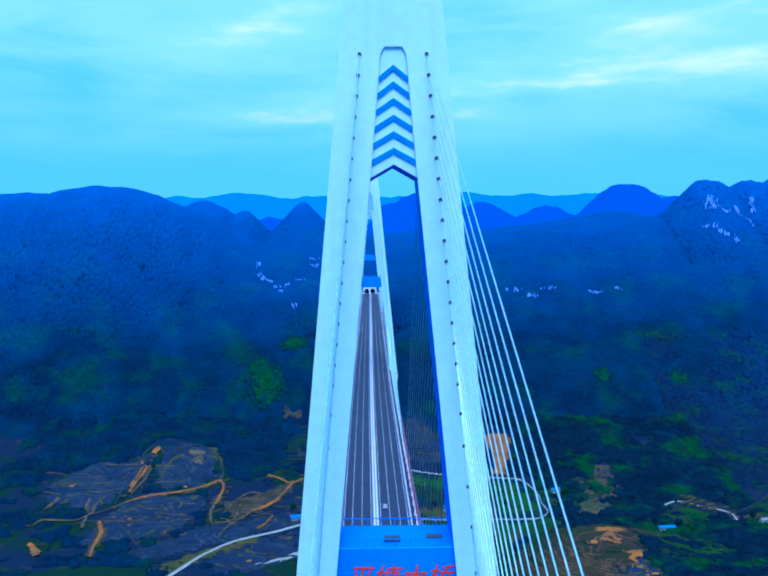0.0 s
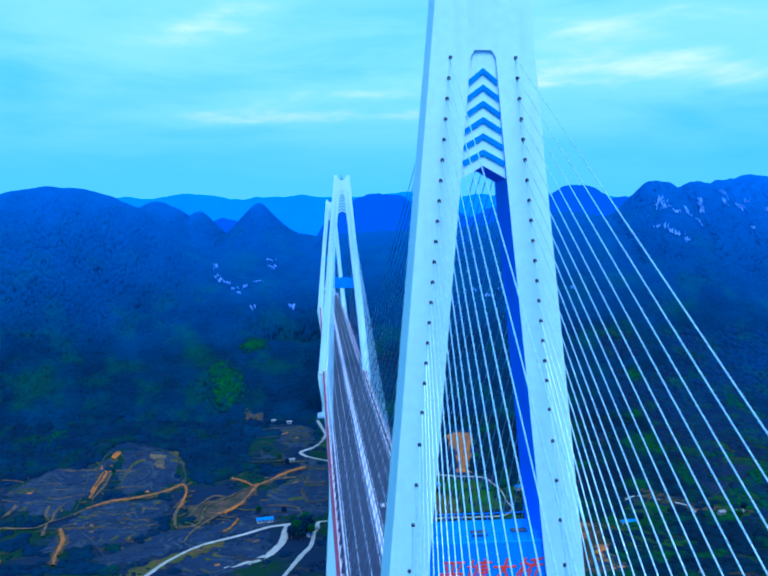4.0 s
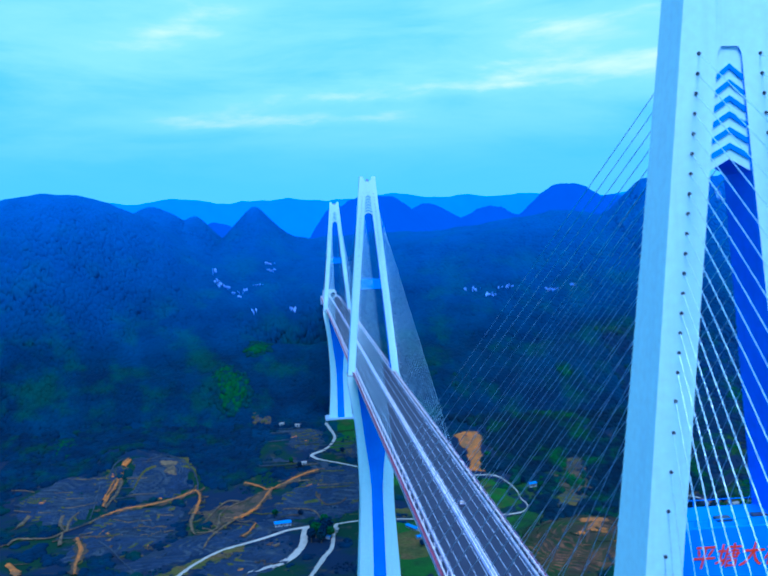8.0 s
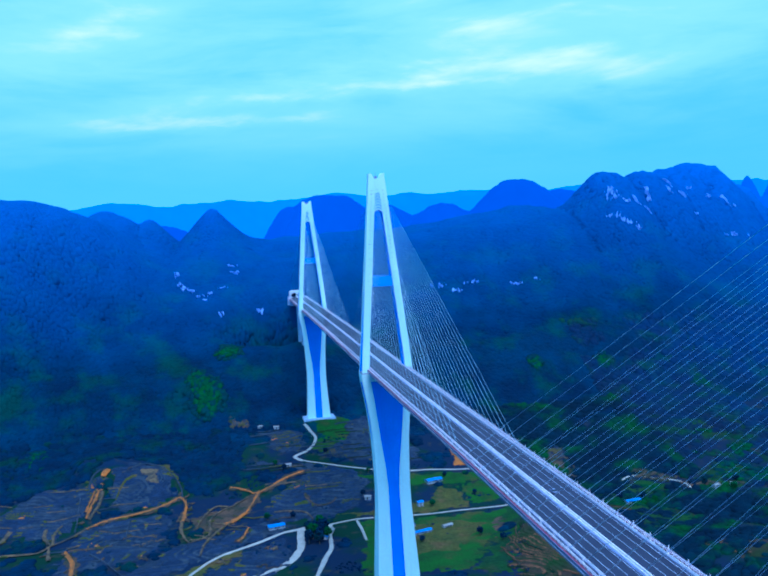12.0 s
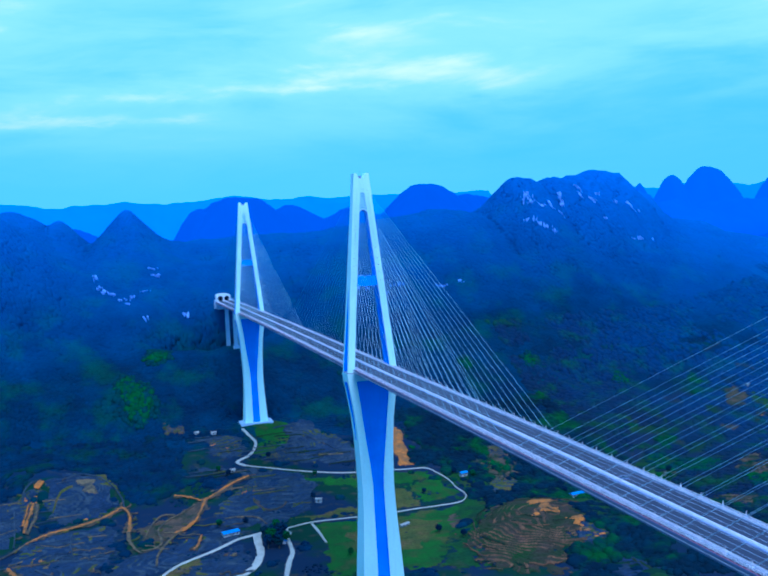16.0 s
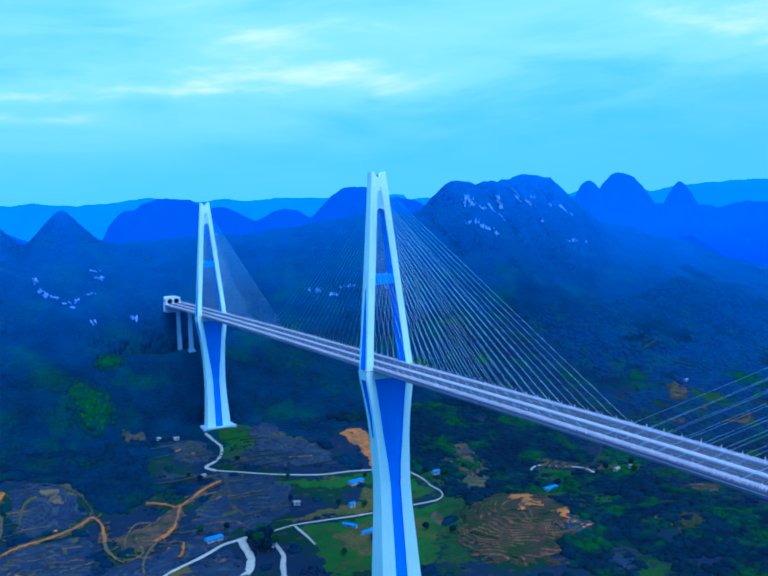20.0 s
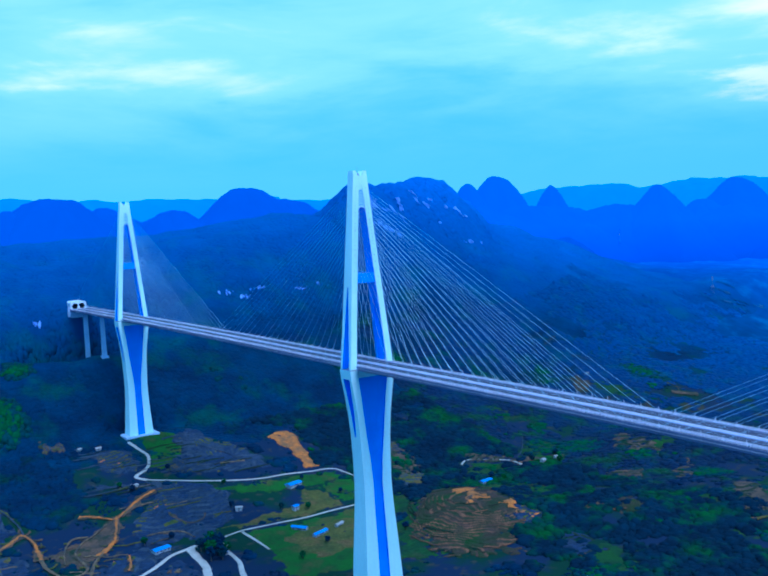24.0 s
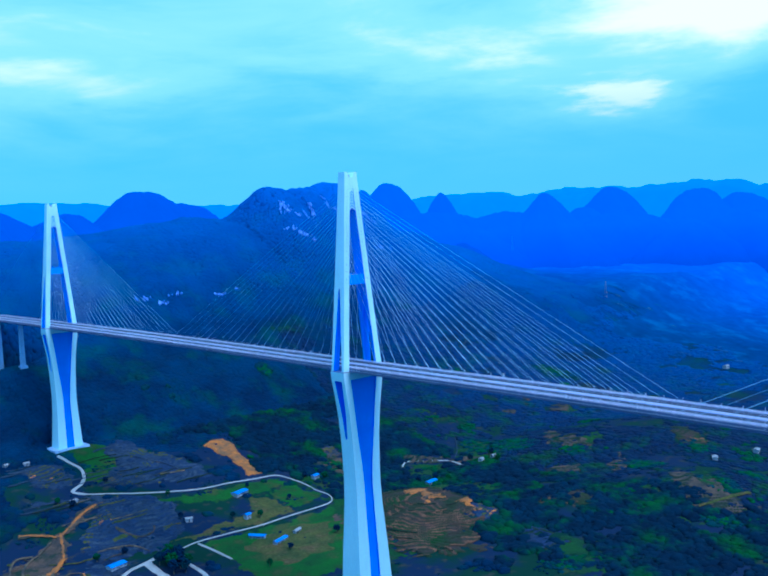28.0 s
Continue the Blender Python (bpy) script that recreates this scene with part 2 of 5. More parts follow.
def mix_by_height(m, low, lower, z0, z1):
    """Below z0 the surface is fallow soil and rough grass in patches, above z1 what it was."""
    n, l = m.node_tree.nodes, m.node_tree.links
    p = n["Principled BSDF"]
    was = p.inputs["Base Color"].links[0].from_socket
    pos = n.new("ShaderNodeNewGeometry")
    sep = n.new("ShaderNodeSeparateXYZ")
    l.new(pos.outputs["Position"], sep.inputs[0])
    patch, fine = n.new("ShaderNodeTexNoise"), n.new("ShaderNodeTexNoise")
    for t, s in ((patch, 0.016), (fine, 0.09)):
        t.inputs["Scale"].default_value, t.inputs["Detail"].default_value = s, 6.0
        l.new(pos.outputs["Position"], t.inputs["Vector"])
    r0 = n.new("ShaderNodeMapRange")
    r0.inputs["From Min"].default_value, r0.inputs["From Max"].default_value = 0.46, 0.56
    l.new(patch.outputs["Fac"], r0.inputs["Value"])
    soil = n.new("ShaderNodeMix")
    soil.data_type = "RGBA"
    soil.inputs[6].default_value, soil.inputs[7].default_value = (*low, 1), (*lower, 1)
    l.new(r0.outputs["Result"], soil.inputs[0])
    dry = n.new("ShaderNodeMix")
    dry.data_type = "RGBA"
    dry.inputs[7].default_value = (0.036, 0.036, 0.034, 1)
    r1 = n.new("ShaderNodeMapRange")
    r1.inputs["From Min"].default_value, r1.inputs["From Max"].default_value, r1.inputs["To Max"].default_value = 0.58, 0.70, 0.8
    l.new(fine.outputs["Fac"], r1.inputs["Value"])
    l.new(r1.outputs["Result"], dry.inputs[0])
    l.new(soil.outputs[2], dry.inputs[6])
    r2 = n.new("ShaderNodeMapRange")
    r2.inputs["From Min"].default_value, r2.inputs["From Max"].default_value = z0, z1
    # fields fade out eastwards, where the hazy blue base colour takes over
    edge, rise = n.new("ShaderNodeMapRange"), n.new("ShaderNodeMath")
    edge.inputs["From Min"].default_value, edge.inputs["From Max"].default_value, edge.inputs["To Max"].default_value = 760, 1080, 60
    l.new(sep.outputs["X"], edge.inputs["Value"])
    l.new(edge.outputs["Result"], rise.inputs[0])
    l.new(sep.outputs["Z"], rise.inputs[1])
    l.new(rise.outputs[0], r2.inputs["Value"])
    out = n.new("ShaderNodeMix")
    out.data_type = "RGBA"
    l.new(r2.outputs["Result"], out.inputs[0])
    l.new(dry.outputs[2], out.inputs[6])
    l.new(was, out.inputs[7])
    l.new(out.outputs[2], p.inputs["Base Color"])


mix_by_height(FOREST, (0.007, 0.018, 0.050), (0.005, 0.028, 0.020), -168, -150)
CANOPY = material("tree_canopy", (0.0032, 0.025, 0.071), 0.9, (0.0018, 0.014, 0.046), (0.018, 0.05), spec=0.05, island=0.05, even=0.16, third=((0.0045, 0.044, 0.040), 0.016, 0.75))


def haze_tint(m, base, second, lo, hi, along=(-0.04, 0.12, 1.6), east=0.0):
    """Paints distance haze into the base colour, bluer up and along the slopes."""
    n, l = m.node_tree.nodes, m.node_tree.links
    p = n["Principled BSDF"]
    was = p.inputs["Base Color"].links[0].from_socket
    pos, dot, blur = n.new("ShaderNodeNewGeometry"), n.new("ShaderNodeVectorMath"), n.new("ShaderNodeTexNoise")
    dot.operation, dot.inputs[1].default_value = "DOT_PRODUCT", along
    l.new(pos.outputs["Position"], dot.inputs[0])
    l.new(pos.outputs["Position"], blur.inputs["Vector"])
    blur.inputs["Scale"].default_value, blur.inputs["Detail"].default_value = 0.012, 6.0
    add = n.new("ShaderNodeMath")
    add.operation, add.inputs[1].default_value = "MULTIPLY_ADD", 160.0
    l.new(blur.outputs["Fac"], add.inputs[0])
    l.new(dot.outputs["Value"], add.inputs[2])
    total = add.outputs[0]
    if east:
        # more of the painted haze towards the eastern end of the range
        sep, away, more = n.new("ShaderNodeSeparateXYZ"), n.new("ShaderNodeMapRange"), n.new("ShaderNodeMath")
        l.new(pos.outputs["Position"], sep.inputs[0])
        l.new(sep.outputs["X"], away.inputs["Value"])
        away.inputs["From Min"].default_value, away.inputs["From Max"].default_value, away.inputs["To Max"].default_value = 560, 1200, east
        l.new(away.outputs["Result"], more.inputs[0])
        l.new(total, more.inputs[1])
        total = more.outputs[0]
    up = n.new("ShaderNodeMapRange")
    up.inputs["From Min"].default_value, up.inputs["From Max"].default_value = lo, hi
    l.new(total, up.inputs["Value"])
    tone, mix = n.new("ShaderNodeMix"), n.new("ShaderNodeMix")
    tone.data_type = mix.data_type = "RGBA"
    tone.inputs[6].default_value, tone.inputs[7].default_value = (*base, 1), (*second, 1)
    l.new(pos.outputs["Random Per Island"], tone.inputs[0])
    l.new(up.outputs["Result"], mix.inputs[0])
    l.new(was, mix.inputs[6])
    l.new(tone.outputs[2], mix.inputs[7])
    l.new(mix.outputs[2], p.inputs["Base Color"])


# distance haze for ground and woods, put into their base colours
haze_tint(FOREST, (0.008, 0.108, 0.46), (0.007, 0.094, 0.40), 40, 640, east=270)
haze_tint(CANOPY, (0.008, 0.104, 0.43), (0.007, 0.090, 0.37), 40, 640, east=270)
# darker than CANOPY: nearer trees carry less haze blue in the base colour
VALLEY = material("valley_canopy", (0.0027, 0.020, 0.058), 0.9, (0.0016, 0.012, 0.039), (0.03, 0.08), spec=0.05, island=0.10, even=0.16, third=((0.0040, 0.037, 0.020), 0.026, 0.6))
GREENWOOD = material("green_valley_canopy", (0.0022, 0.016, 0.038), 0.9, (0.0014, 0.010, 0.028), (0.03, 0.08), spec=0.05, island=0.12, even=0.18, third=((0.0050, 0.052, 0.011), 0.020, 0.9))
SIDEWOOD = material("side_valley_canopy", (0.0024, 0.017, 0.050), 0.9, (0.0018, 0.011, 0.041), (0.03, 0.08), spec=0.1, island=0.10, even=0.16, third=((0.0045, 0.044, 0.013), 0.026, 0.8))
haze_tint(SIDEWOOD, (0.005, 0.060, 0.245), (0.004, 0.050, 0.205), 330, 700, (0.35, 0.2, 0.0))
haze_tint(VALLEY, (0.008, 0.108, 0.46), (0.007, 0.094, 0.40), 110, 640)
FRESH = material("fresh_foliage", (0.0045, 0.064, 0.016), 0.9, (0.0035, 0.046, 0.026), (0.05, 0.2), spec=0.05, island=0.10, even=0.2)
HALF = material("half_fresh_foliage", (0.0038, 0.036, 0.042), 0.9, (0.003, 0.027, 0.046), (0.05, 0.2), spec=0.05, island=0.14, even=0.2)
GRASS = material("meadow_grass", (0.012, 0.078, 0.012), 0.95, (0.010, 0.048, 0.014), (0.06, 0.8), bump=0.4, bump_scale=0.6, spec=0.1, even=0.25, third=((0.060, 0.060, 0.022), 0.03, 0.75))
OLIVE = material("dry_grass", (0.066, 0.068, 0.020), 0.95, (0.030, 0.050, 0.018), (0.07, 0.4), bump=0.3, bump_scale=0.6, spec=0.1, even=0.3, third=((0.085, 0.055, 0.028), 0.05, 0.8))
PLOUGH = material("dark_terrace_soil", (0.0135, 0.029, 0.074), 0.95, (0.008, 0.020, 0.054), (0.06, 0.3), bump=0.5, bump_scale=0.5, spec=0.1, even=0.3, third=((0.018, 0.030, 0.050), 0.05, 0.6))
BANK = material("terrace_bank", (0.034, 0.052, 0.084), 0.95, (0.014, 0.028, 0.058), (0.08, 0.6), bump=0.4, bump_scale=0.5, spec=0.1)
TREAD = material("brown_terrace_tread", (0.042, 0.027, 0.027), 0.95, (0.014, 0.028, 0.014), (0.05, 0.5), bump=0.4, bump_scale=0.5, spec=0.1, even=0.3, third=((0.008, 0.036, 0.010), 0.028, 0.95))
TANBANK = material("tan_terrace_bank", (0.150, 0.070, 0.042), 0.95, (0.060, 0.036, 0.026), (0.10, 0.6), bump=0.4, bump_scale=0.5, spec=0.1, even=0.3, third=((0.030, 0.030, 0.030), 0.04, 0.7))
TAN = material("pale_dry_bank", (0.125, 0.090, 0.060), 0.95, (0.050, 0.046, 0.044), (0.12, 0.6), bump=0.3, bump_scale=0.5, spec=0.1, even=0.3, third=((0.035, 0.040, 0.045), 0.06, 0.8))
SIDEMEADOW = material("shaded_pasture", (0.010, 0.054, 0.012), 0.95, (0.006, 0.032, 0.018), (0.05, 0.3), bump=0.4, bump_scale=0.6, spec=0.1, even=0.3, third=((0.026, 0.036, 0.020), 0.03, 0.7))
HEDGE = material("green_terrace_bank", (0.008, 0.026, 0.016), 0.95, (0.016, 0.022, 0.018), (0.08, 0.6), bump=0.4, bump_scale=0.5, spec=0.1)
BROWN = material("brown_terrace_soil", (0.088, 0.056, 0.044), 0.95, (0.034, 0.033, 0.034), (0.08, 0.6), bump=0.4, bump_scale=0.5, spec=0.1, even=0.3, third=((0.008, 0.026, 0.018), 0.07, 0.95))
SOIL = material("orange_clay", (0.40, 0.125, 0.028), 0.95, (0.17, 0.078, 0.036), (0.14, 0.6), bump=0.3, bump_scale=0.5, spec=0.1, even=0.3, third=((0.13, 0.075, 0.045), 0.06, 0.85))
PATHWAY = material("pale_concrete_lane", (0.34, 0.34, 0.35), 0.85, (0.27, 0.27, 0.28), (0.1, 1.0), spec=0.2)
LIMESTONE = material("pale_limestone", (0.15, 0.29, 0.76), 0.9, (0.060, 0.15, 0.50), (0.10, 0.4), bump=1.0, bump_scale=0.3, spec=0.2)
ROOF = material("blue_sheet_roof", (0.016, 0.176, 0.64), 0.4, (0.016, 0.136, 0.52), (0.2, 2.0))
WALL = material("whitewashed_wall", (0.30, 0.33, 0.40), 0.8, (0.24, 0.27, 0.33), (0.2, 1.5))
PORTAL = material("white_portal_paint", (0.55, 0.66, 0.82), 0.7, (0.46, 0.56, 0.72), (0.1, 1.0), stain=((0.3, 0.36, 0.46), 0.4))
TILE = material("pale_grey_roof", (0.235, 0.245, 0.275), 0.7, (0.17, 0.18, 0.21), (0.2, 1.5))
BARK = material("tree_bark", (0.10, 0.08, 0.06), 0.9, None, (0.5, 4.0))
HOLE = material("tunnel_lining", (0.02, 0.025, 0.035), 0.9, None, (0.2, 2.0))
WINDOW = material("window_glass", (0.03, 0.05, 0.08), 0.15, None, (0.5, 4.0))
# far land imitates haze with a blue glow of its own
HAZE_NEAR = material("haze_glow_near", (0.002, 0.014, 0.05), 1.0, (0.0015, 0.011, 0.04), (0.004, 0.02), spec=0.0, glow=((0.0, 0.070, 0.56), 1.0))
HAZE_MID = material("haze_glow_middle", (0.002, 0.014, 0.05), 1.0, (0.0015, 0.011, 0.04), (0.004, 0.02), spec=0.0, glow=((0.0, 0.095, 0.80), 1.0))
HAZE_SHOULDER = material("haze_glow_plateau", (0.002, 0.014, 0.05), 1.0, (0.0015, 0.011, 0.04), (0.004, 0.02), spec=0.0, glow=((0.0, 0.095, 0.80), 1.0))
HAZE_LOW = material("haze_glow_valley", (0.0045, 0.045, 0.14), 1.0, (0.0035, 0.034, 0.11), (0.008, 0.04), spec=0.0, glow=((0.0, 0.030, 0.235), 1.0), third=((0.016, 0.085, 0.21), 0.016, 0.6))
# haze over the far valley is painted as emission that grows with distance
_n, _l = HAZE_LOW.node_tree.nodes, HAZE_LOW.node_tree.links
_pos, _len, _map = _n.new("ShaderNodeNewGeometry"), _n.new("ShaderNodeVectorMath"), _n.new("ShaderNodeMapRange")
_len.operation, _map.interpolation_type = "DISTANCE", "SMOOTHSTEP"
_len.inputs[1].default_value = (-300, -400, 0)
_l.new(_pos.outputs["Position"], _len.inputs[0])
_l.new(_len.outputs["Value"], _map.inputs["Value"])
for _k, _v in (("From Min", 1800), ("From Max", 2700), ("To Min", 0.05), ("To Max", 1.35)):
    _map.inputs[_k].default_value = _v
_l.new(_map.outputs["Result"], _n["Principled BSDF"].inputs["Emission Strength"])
# the far hills' haze is emission, dimmer towards their feet
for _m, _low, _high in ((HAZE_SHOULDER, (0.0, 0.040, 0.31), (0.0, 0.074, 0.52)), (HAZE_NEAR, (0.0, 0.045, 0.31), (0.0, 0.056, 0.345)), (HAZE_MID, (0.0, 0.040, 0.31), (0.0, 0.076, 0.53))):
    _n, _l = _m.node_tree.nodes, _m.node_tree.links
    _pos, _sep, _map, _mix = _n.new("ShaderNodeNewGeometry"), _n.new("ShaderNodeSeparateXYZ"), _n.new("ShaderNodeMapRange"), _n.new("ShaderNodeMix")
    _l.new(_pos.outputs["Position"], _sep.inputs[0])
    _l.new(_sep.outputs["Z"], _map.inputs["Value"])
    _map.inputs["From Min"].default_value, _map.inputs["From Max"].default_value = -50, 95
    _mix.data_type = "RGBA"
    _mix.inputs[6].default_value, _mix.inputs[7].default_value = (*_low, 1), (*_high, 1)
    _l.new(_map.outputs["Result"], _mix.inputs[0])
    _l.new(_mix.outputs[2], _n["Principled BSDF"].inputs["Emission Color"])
# the farthest ridges glow palest, in place of deeper haze
HAZE_FAR = material("haze_glow_far", (0.006, 0.04, 0.11), 1.0, (0.004, 0.03, 0.09), (0.004, 0.02), spec=0.0, glow=((0.0, 0.135, 0.70), 1.0))
# the plots' base colour has the blue of the haze mixed in
FAR_PLOT = material("haze_tinted_plot", (0.024, 0.072, 0.18), 1.0, (0.012, 0.05, 0.15), (0.02, 0.1), spec=0.0)

# ---- shared shapes ----


def part(name, bm, mats, parent=None, label="", kind=""):
    me = bpy.data.meshes.new(name)
    bm.to_mesh(me)
    bm.free()
    for m in mats if isinstance(mats, (list, tuple)) else (mats,):
        me.materials.append(m)
    ob = new(name, me)
    ob.parent = parent
    return tagged(ob, label, kind=kind)


def mesh_part(name, verts, faces, mats, parent=None, label="", kind="", smooth=False):
    me = bpy.data.meshes.new(name)
    me.from_pydata(verts, [], faces)
    for m in mats if isinstance(mats, (list, tuple)) else (mats,):
        me.materials.append(m)
    if smooth:
        me.shade_smooth()
    ob = new(name, me)
    ob.parent = parent
    return tagged(ob, label, kind=kind)


def thing(name, at, label, category, group="", kind=""):
    ob = new(name)
    ob.location = at
    ob.empty_display_size = 1
    return tagged(ob, label, category, group, kind)


def loft(bm, rings, side_mat=None, caps=True):
    """Closed tube through rings of four (x, y, z) corners each; side_mat gives a material to each of the four sides."""
    rows = [[bm.verts.new(c) for c in r] for r in rings]
    n = len(rows[0])
    for a, b in zip(rows, rows[1:]):
        for i in range(n):
            f = bm.faces.new((a[i], a[(i + 1) % n], b[(i + 1) % n], b[i]))
            f.material_index = side_mat[i] if side_mat else 0
    if caps:
        bm.faces.new(rows[0][::-1])
        bm.faces.new(rows[-1])
    return bm


def rect(x0, x1, y0, y1, z):
    return [(x0, y0, z), (x1, y0, z), (x1, y1, z), (x0, y1, z)]


def finish(bm):
    bmesh.ops.recalc_face_normals(bm, faces=bm.faces[:])
    return bm


def block(x0, x1, y0, y1, z0, z1, bevel=0.0):
    bm = loft(bmesh.new(), [rect(x0, x1, y0, y1, z0), rect(x0, x1, y0, y1, z1)])
    finish(bm)
    if bevel:
        bmesh.ops.bevel(bm, geom=bm.edges[:], offset=bevel, segments=1, affect="EDGES")
    return bm


def lerp(table, z):
    return float(np.interp(z, [r[0] for r in table], [r[1] for r in table]))


# ---- the bridge: three pylons, deck, stay cables ----
GRADE = [(-1000, -19.5), (-550, -10.0), (-265, -3.0), (0, 0.3), (265, 4.2), (550, 6.9), (850, 8.6)]


def deck_z(y):
    """Height of the carriageway along the bridge, in gentle vertical curves."""
    return float(sum(np.interp(y + o, [g[0] for g in GRADE], [g[1] for g in GRADE]) for o in (-90, -45, 0, 45, 90)) / 5)


def deck_x(y):
    return 2.7 * (y / 550) ** 2 if y < 0 else 0.0


PYLONS = ((-550.0, -205.0), (0.0, -196.0), (550.0, -148.0))
FEET = {-550.0: -12.0, 0.0: 0.0, 550.0: 6.8}
ANCHORS = [135.4 - 2.7 * i for i in range(17)] + [88.3, 84.0, 78.6, 73.2, 67.0]
OUT = [(-6, 20.0), (0, 19.4), (148, 5.9)]
INN = [(0, 14.2), (121, 2.95), (148, 0.6)]
DEPTH = [(-6, 15.0), (0, 14.3), (120, 8.2), (148, 7.4)]
LOW_OUT = [(-200, 18.4), (-145, 15.2), (-110, 13.2), (-90, 12.7), (-60, 13.6), (-39, 15.3), (-20, 18.0), (-8, 20.0), (-3, 20.2)]
LOW_INN = [(-200, 5.2), (-145, 4.6), (-92, 4.2), (-75, 5.4), (-55, 8.0), (-25, 11.2), (-10, 13.2), (-3, 13.6)]
LOW_DEPTH = [(-200, 23), (-145, 19.0), (-100, 14.2), (-60, 13.4), (-20, 14.6), (-3, 15.2)]


def pylon(y, ground, lettered):
    zd = FEET[y]
    top = thing("bridge_pylon", (deck_x(y), y, zd), "pale cable-stay bridge pylon with blue inner faces and hourglass pier", "bridge tower", "bridge pylons")
    for s in (-1, 1):
        def ring(z, y0, y1, o=OUT, i=INN):
            a, b = s * lerp(i, z), s * lerp(o, z)
            return rect(min(a, b), max(a, b), y0, y1, z)
        inner = [0, 1, 0, 0] if s < 0 else [0, 0, 0, 1]
        d = lambda z: lerp(DEPTH, z) / 2
        gap = lambda z: 0.7 + 3.9 * (60 - z) / 60
        bm = bmesh.new()
        loft(bm, [ring(z, -d(z), d(z)) for z in (60, 72, 96, 121, 136, 144)], inner)
        # the horn at the tip
        o, i = s * lerp(OUT, 144), s * lerp(INN, 144)
        loft(bm, [rect(min(o, i * 1.6), max(o, i * 1.6), -d(144), d(144), 144), rect(min(o * 0.95, o * 0.60), max(o * 0.95, o * 0.60), -d(148), d(148), 148.5)])
        leg = part("leg", finish(bm), (WHITE, BLUE), top)
        for side in (-1, 1):
            bm = bmesh.new()
            mats = inner[:]
            mats[2 if side < 0 else 0] = 1
            rows = []
            for z in (-4, 20, 50, 60):
                a, b = side * gap(z), side * d(z)
                rows.append(ring(z, min(a, b), max(a, b)))
            loft(bm, rows, mats)
            part("leg_column", finish(bm), (WHITE, BLUE), top)
        # thin slab added to imitate the dark shadow gap under the leg
        o, i = s * (lerp(OUT, -2) + 0.35), s * (lerp(INN, -2) - 0.35)
        part("foot_gap_slab", block(min(o, i), max(o, i), -d(-2) - 0.4, d(-2) + 0.4, -3.1, -2.5, 0.05), GIRDER, top)
        # holes that the stays leave the leg by
        for side in (-1, 1):
            for z in ANCHORS:
                x = s * (lerp(INN, z) + lerp(OUT, z)) / 2
                bm = bmesh.new()
                bmesh.ops.create_cone(bm, cap_ends=True, segments=12, radius1=0.27, radius2=0.24, depth=0.3, matrix=Matrix.Translation((x, side * (d(z) + 0.02), z)) @ Matrix.Rotation(radians(90 - 25 * side), 4, "X"))
                part("anchor_tube", bm, DARK, leg)
    # closed head between the legs, with its recess and chevrons
    w = lambda z: lerp(INN, z) + 0.05
    dd = lambda z: lerp(DEPTH, z) / 2
    def slab(prof, y0, y1):
        bm = bmesh.new()
        lo, hi = [bm.verts.new((px, y0, pz)) for px, pz in prof], [bm.verts.new((px, y1, pz)) for px, pz in prof]
        for i in range(len(prof)):
            k = (i + 1) % len(prof)
            bm.faces.new((lo[i], lo[k], hi[k], hi[i]))
        for side in (lo, hi):
            bm.faces.new(side)
        finish(bm).normal_update()
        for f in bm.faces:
            # downward faces over the opening take BLUE to stand in for their shade
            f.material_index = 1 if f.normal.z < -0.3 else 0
        return bm

    d0 = dd(134)
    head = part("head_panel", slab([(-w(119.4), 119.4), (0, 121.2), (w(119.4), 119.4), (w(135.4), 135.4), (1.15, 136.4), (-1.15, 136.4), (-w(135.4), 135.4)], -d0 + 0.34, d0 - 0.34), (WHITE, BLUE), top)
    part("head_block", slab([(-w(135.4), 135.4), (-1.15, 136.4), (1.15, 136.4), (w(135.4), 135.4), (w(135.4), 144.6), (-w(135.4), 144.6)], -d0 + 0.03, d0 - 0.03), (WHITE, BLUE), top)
    for side in (-1, 1):
        for k in range(6):
            z = 134.1 - 2.15 * k
            hw, yy = lerp(INN, z - 1), side * (dd(134) - 0.4)
            th = 0.72
            prof = [(-hw, z - 1.55 - th), (0, z - th), (hw, z - 1.55 - th), (hw, z - 1.55), (0, z), (-hw, z - 1.55)]
            bm = bmesh.new()
            for a, b in ((-0.28, 0.28),):
                f0 = [bm.verts.new((px, yy + a, pz)) for px, pz in prof]
                f1 = [bm.verts.new((px, yy + b, pz)) for px, pz in prof]
                for i in range(6):
                    bm.faces.new((f0[i], f0[(i + 1) % 6], f1[(i + 1) % 6], f1[i]))
                for ff in (f0, f1):
                    bm.faces.new((ff[0], ff[1], ff[4], ff[5]))
                    bm.faces.new((ff[1], ff[2], ff[3], ff[4]))
            part("chevron", finish(bm), BLUE, head, "blue chevron")
    part("top_hatch", block(-0.9, 0.9, -1.2, 1.2, 144.5, 146.6, 0.1), GIRDER, top)
    bm = bmesh.new()
    bmesh.ops.create_cone(bm, cap_ends=True, segments=6, radius1=0.09, radius2=0.03, depth=5.0, matrix=Matrix.Translation((0, 0, 149)))
    part("lightning_rod", bm, GIRDER, top)
    # upper crossbeam
    w = lerp(INN, 66) + 0.5
    beam = part("crossbeam", block(-w, w, -4.6, 4.6, 62.8, 70.3, 0.12), BLUE, top, "blue painted crossbeam")
    part("hatch", block(-1.6, 0.6, -2.6, -1.0, 70.3, 70.75, 0.05), DARK, beam)
    part("hatch", block(4.2, 6.4, -1.6, -0.4, 70.3, 70.7, 0.05), DARK, beam)
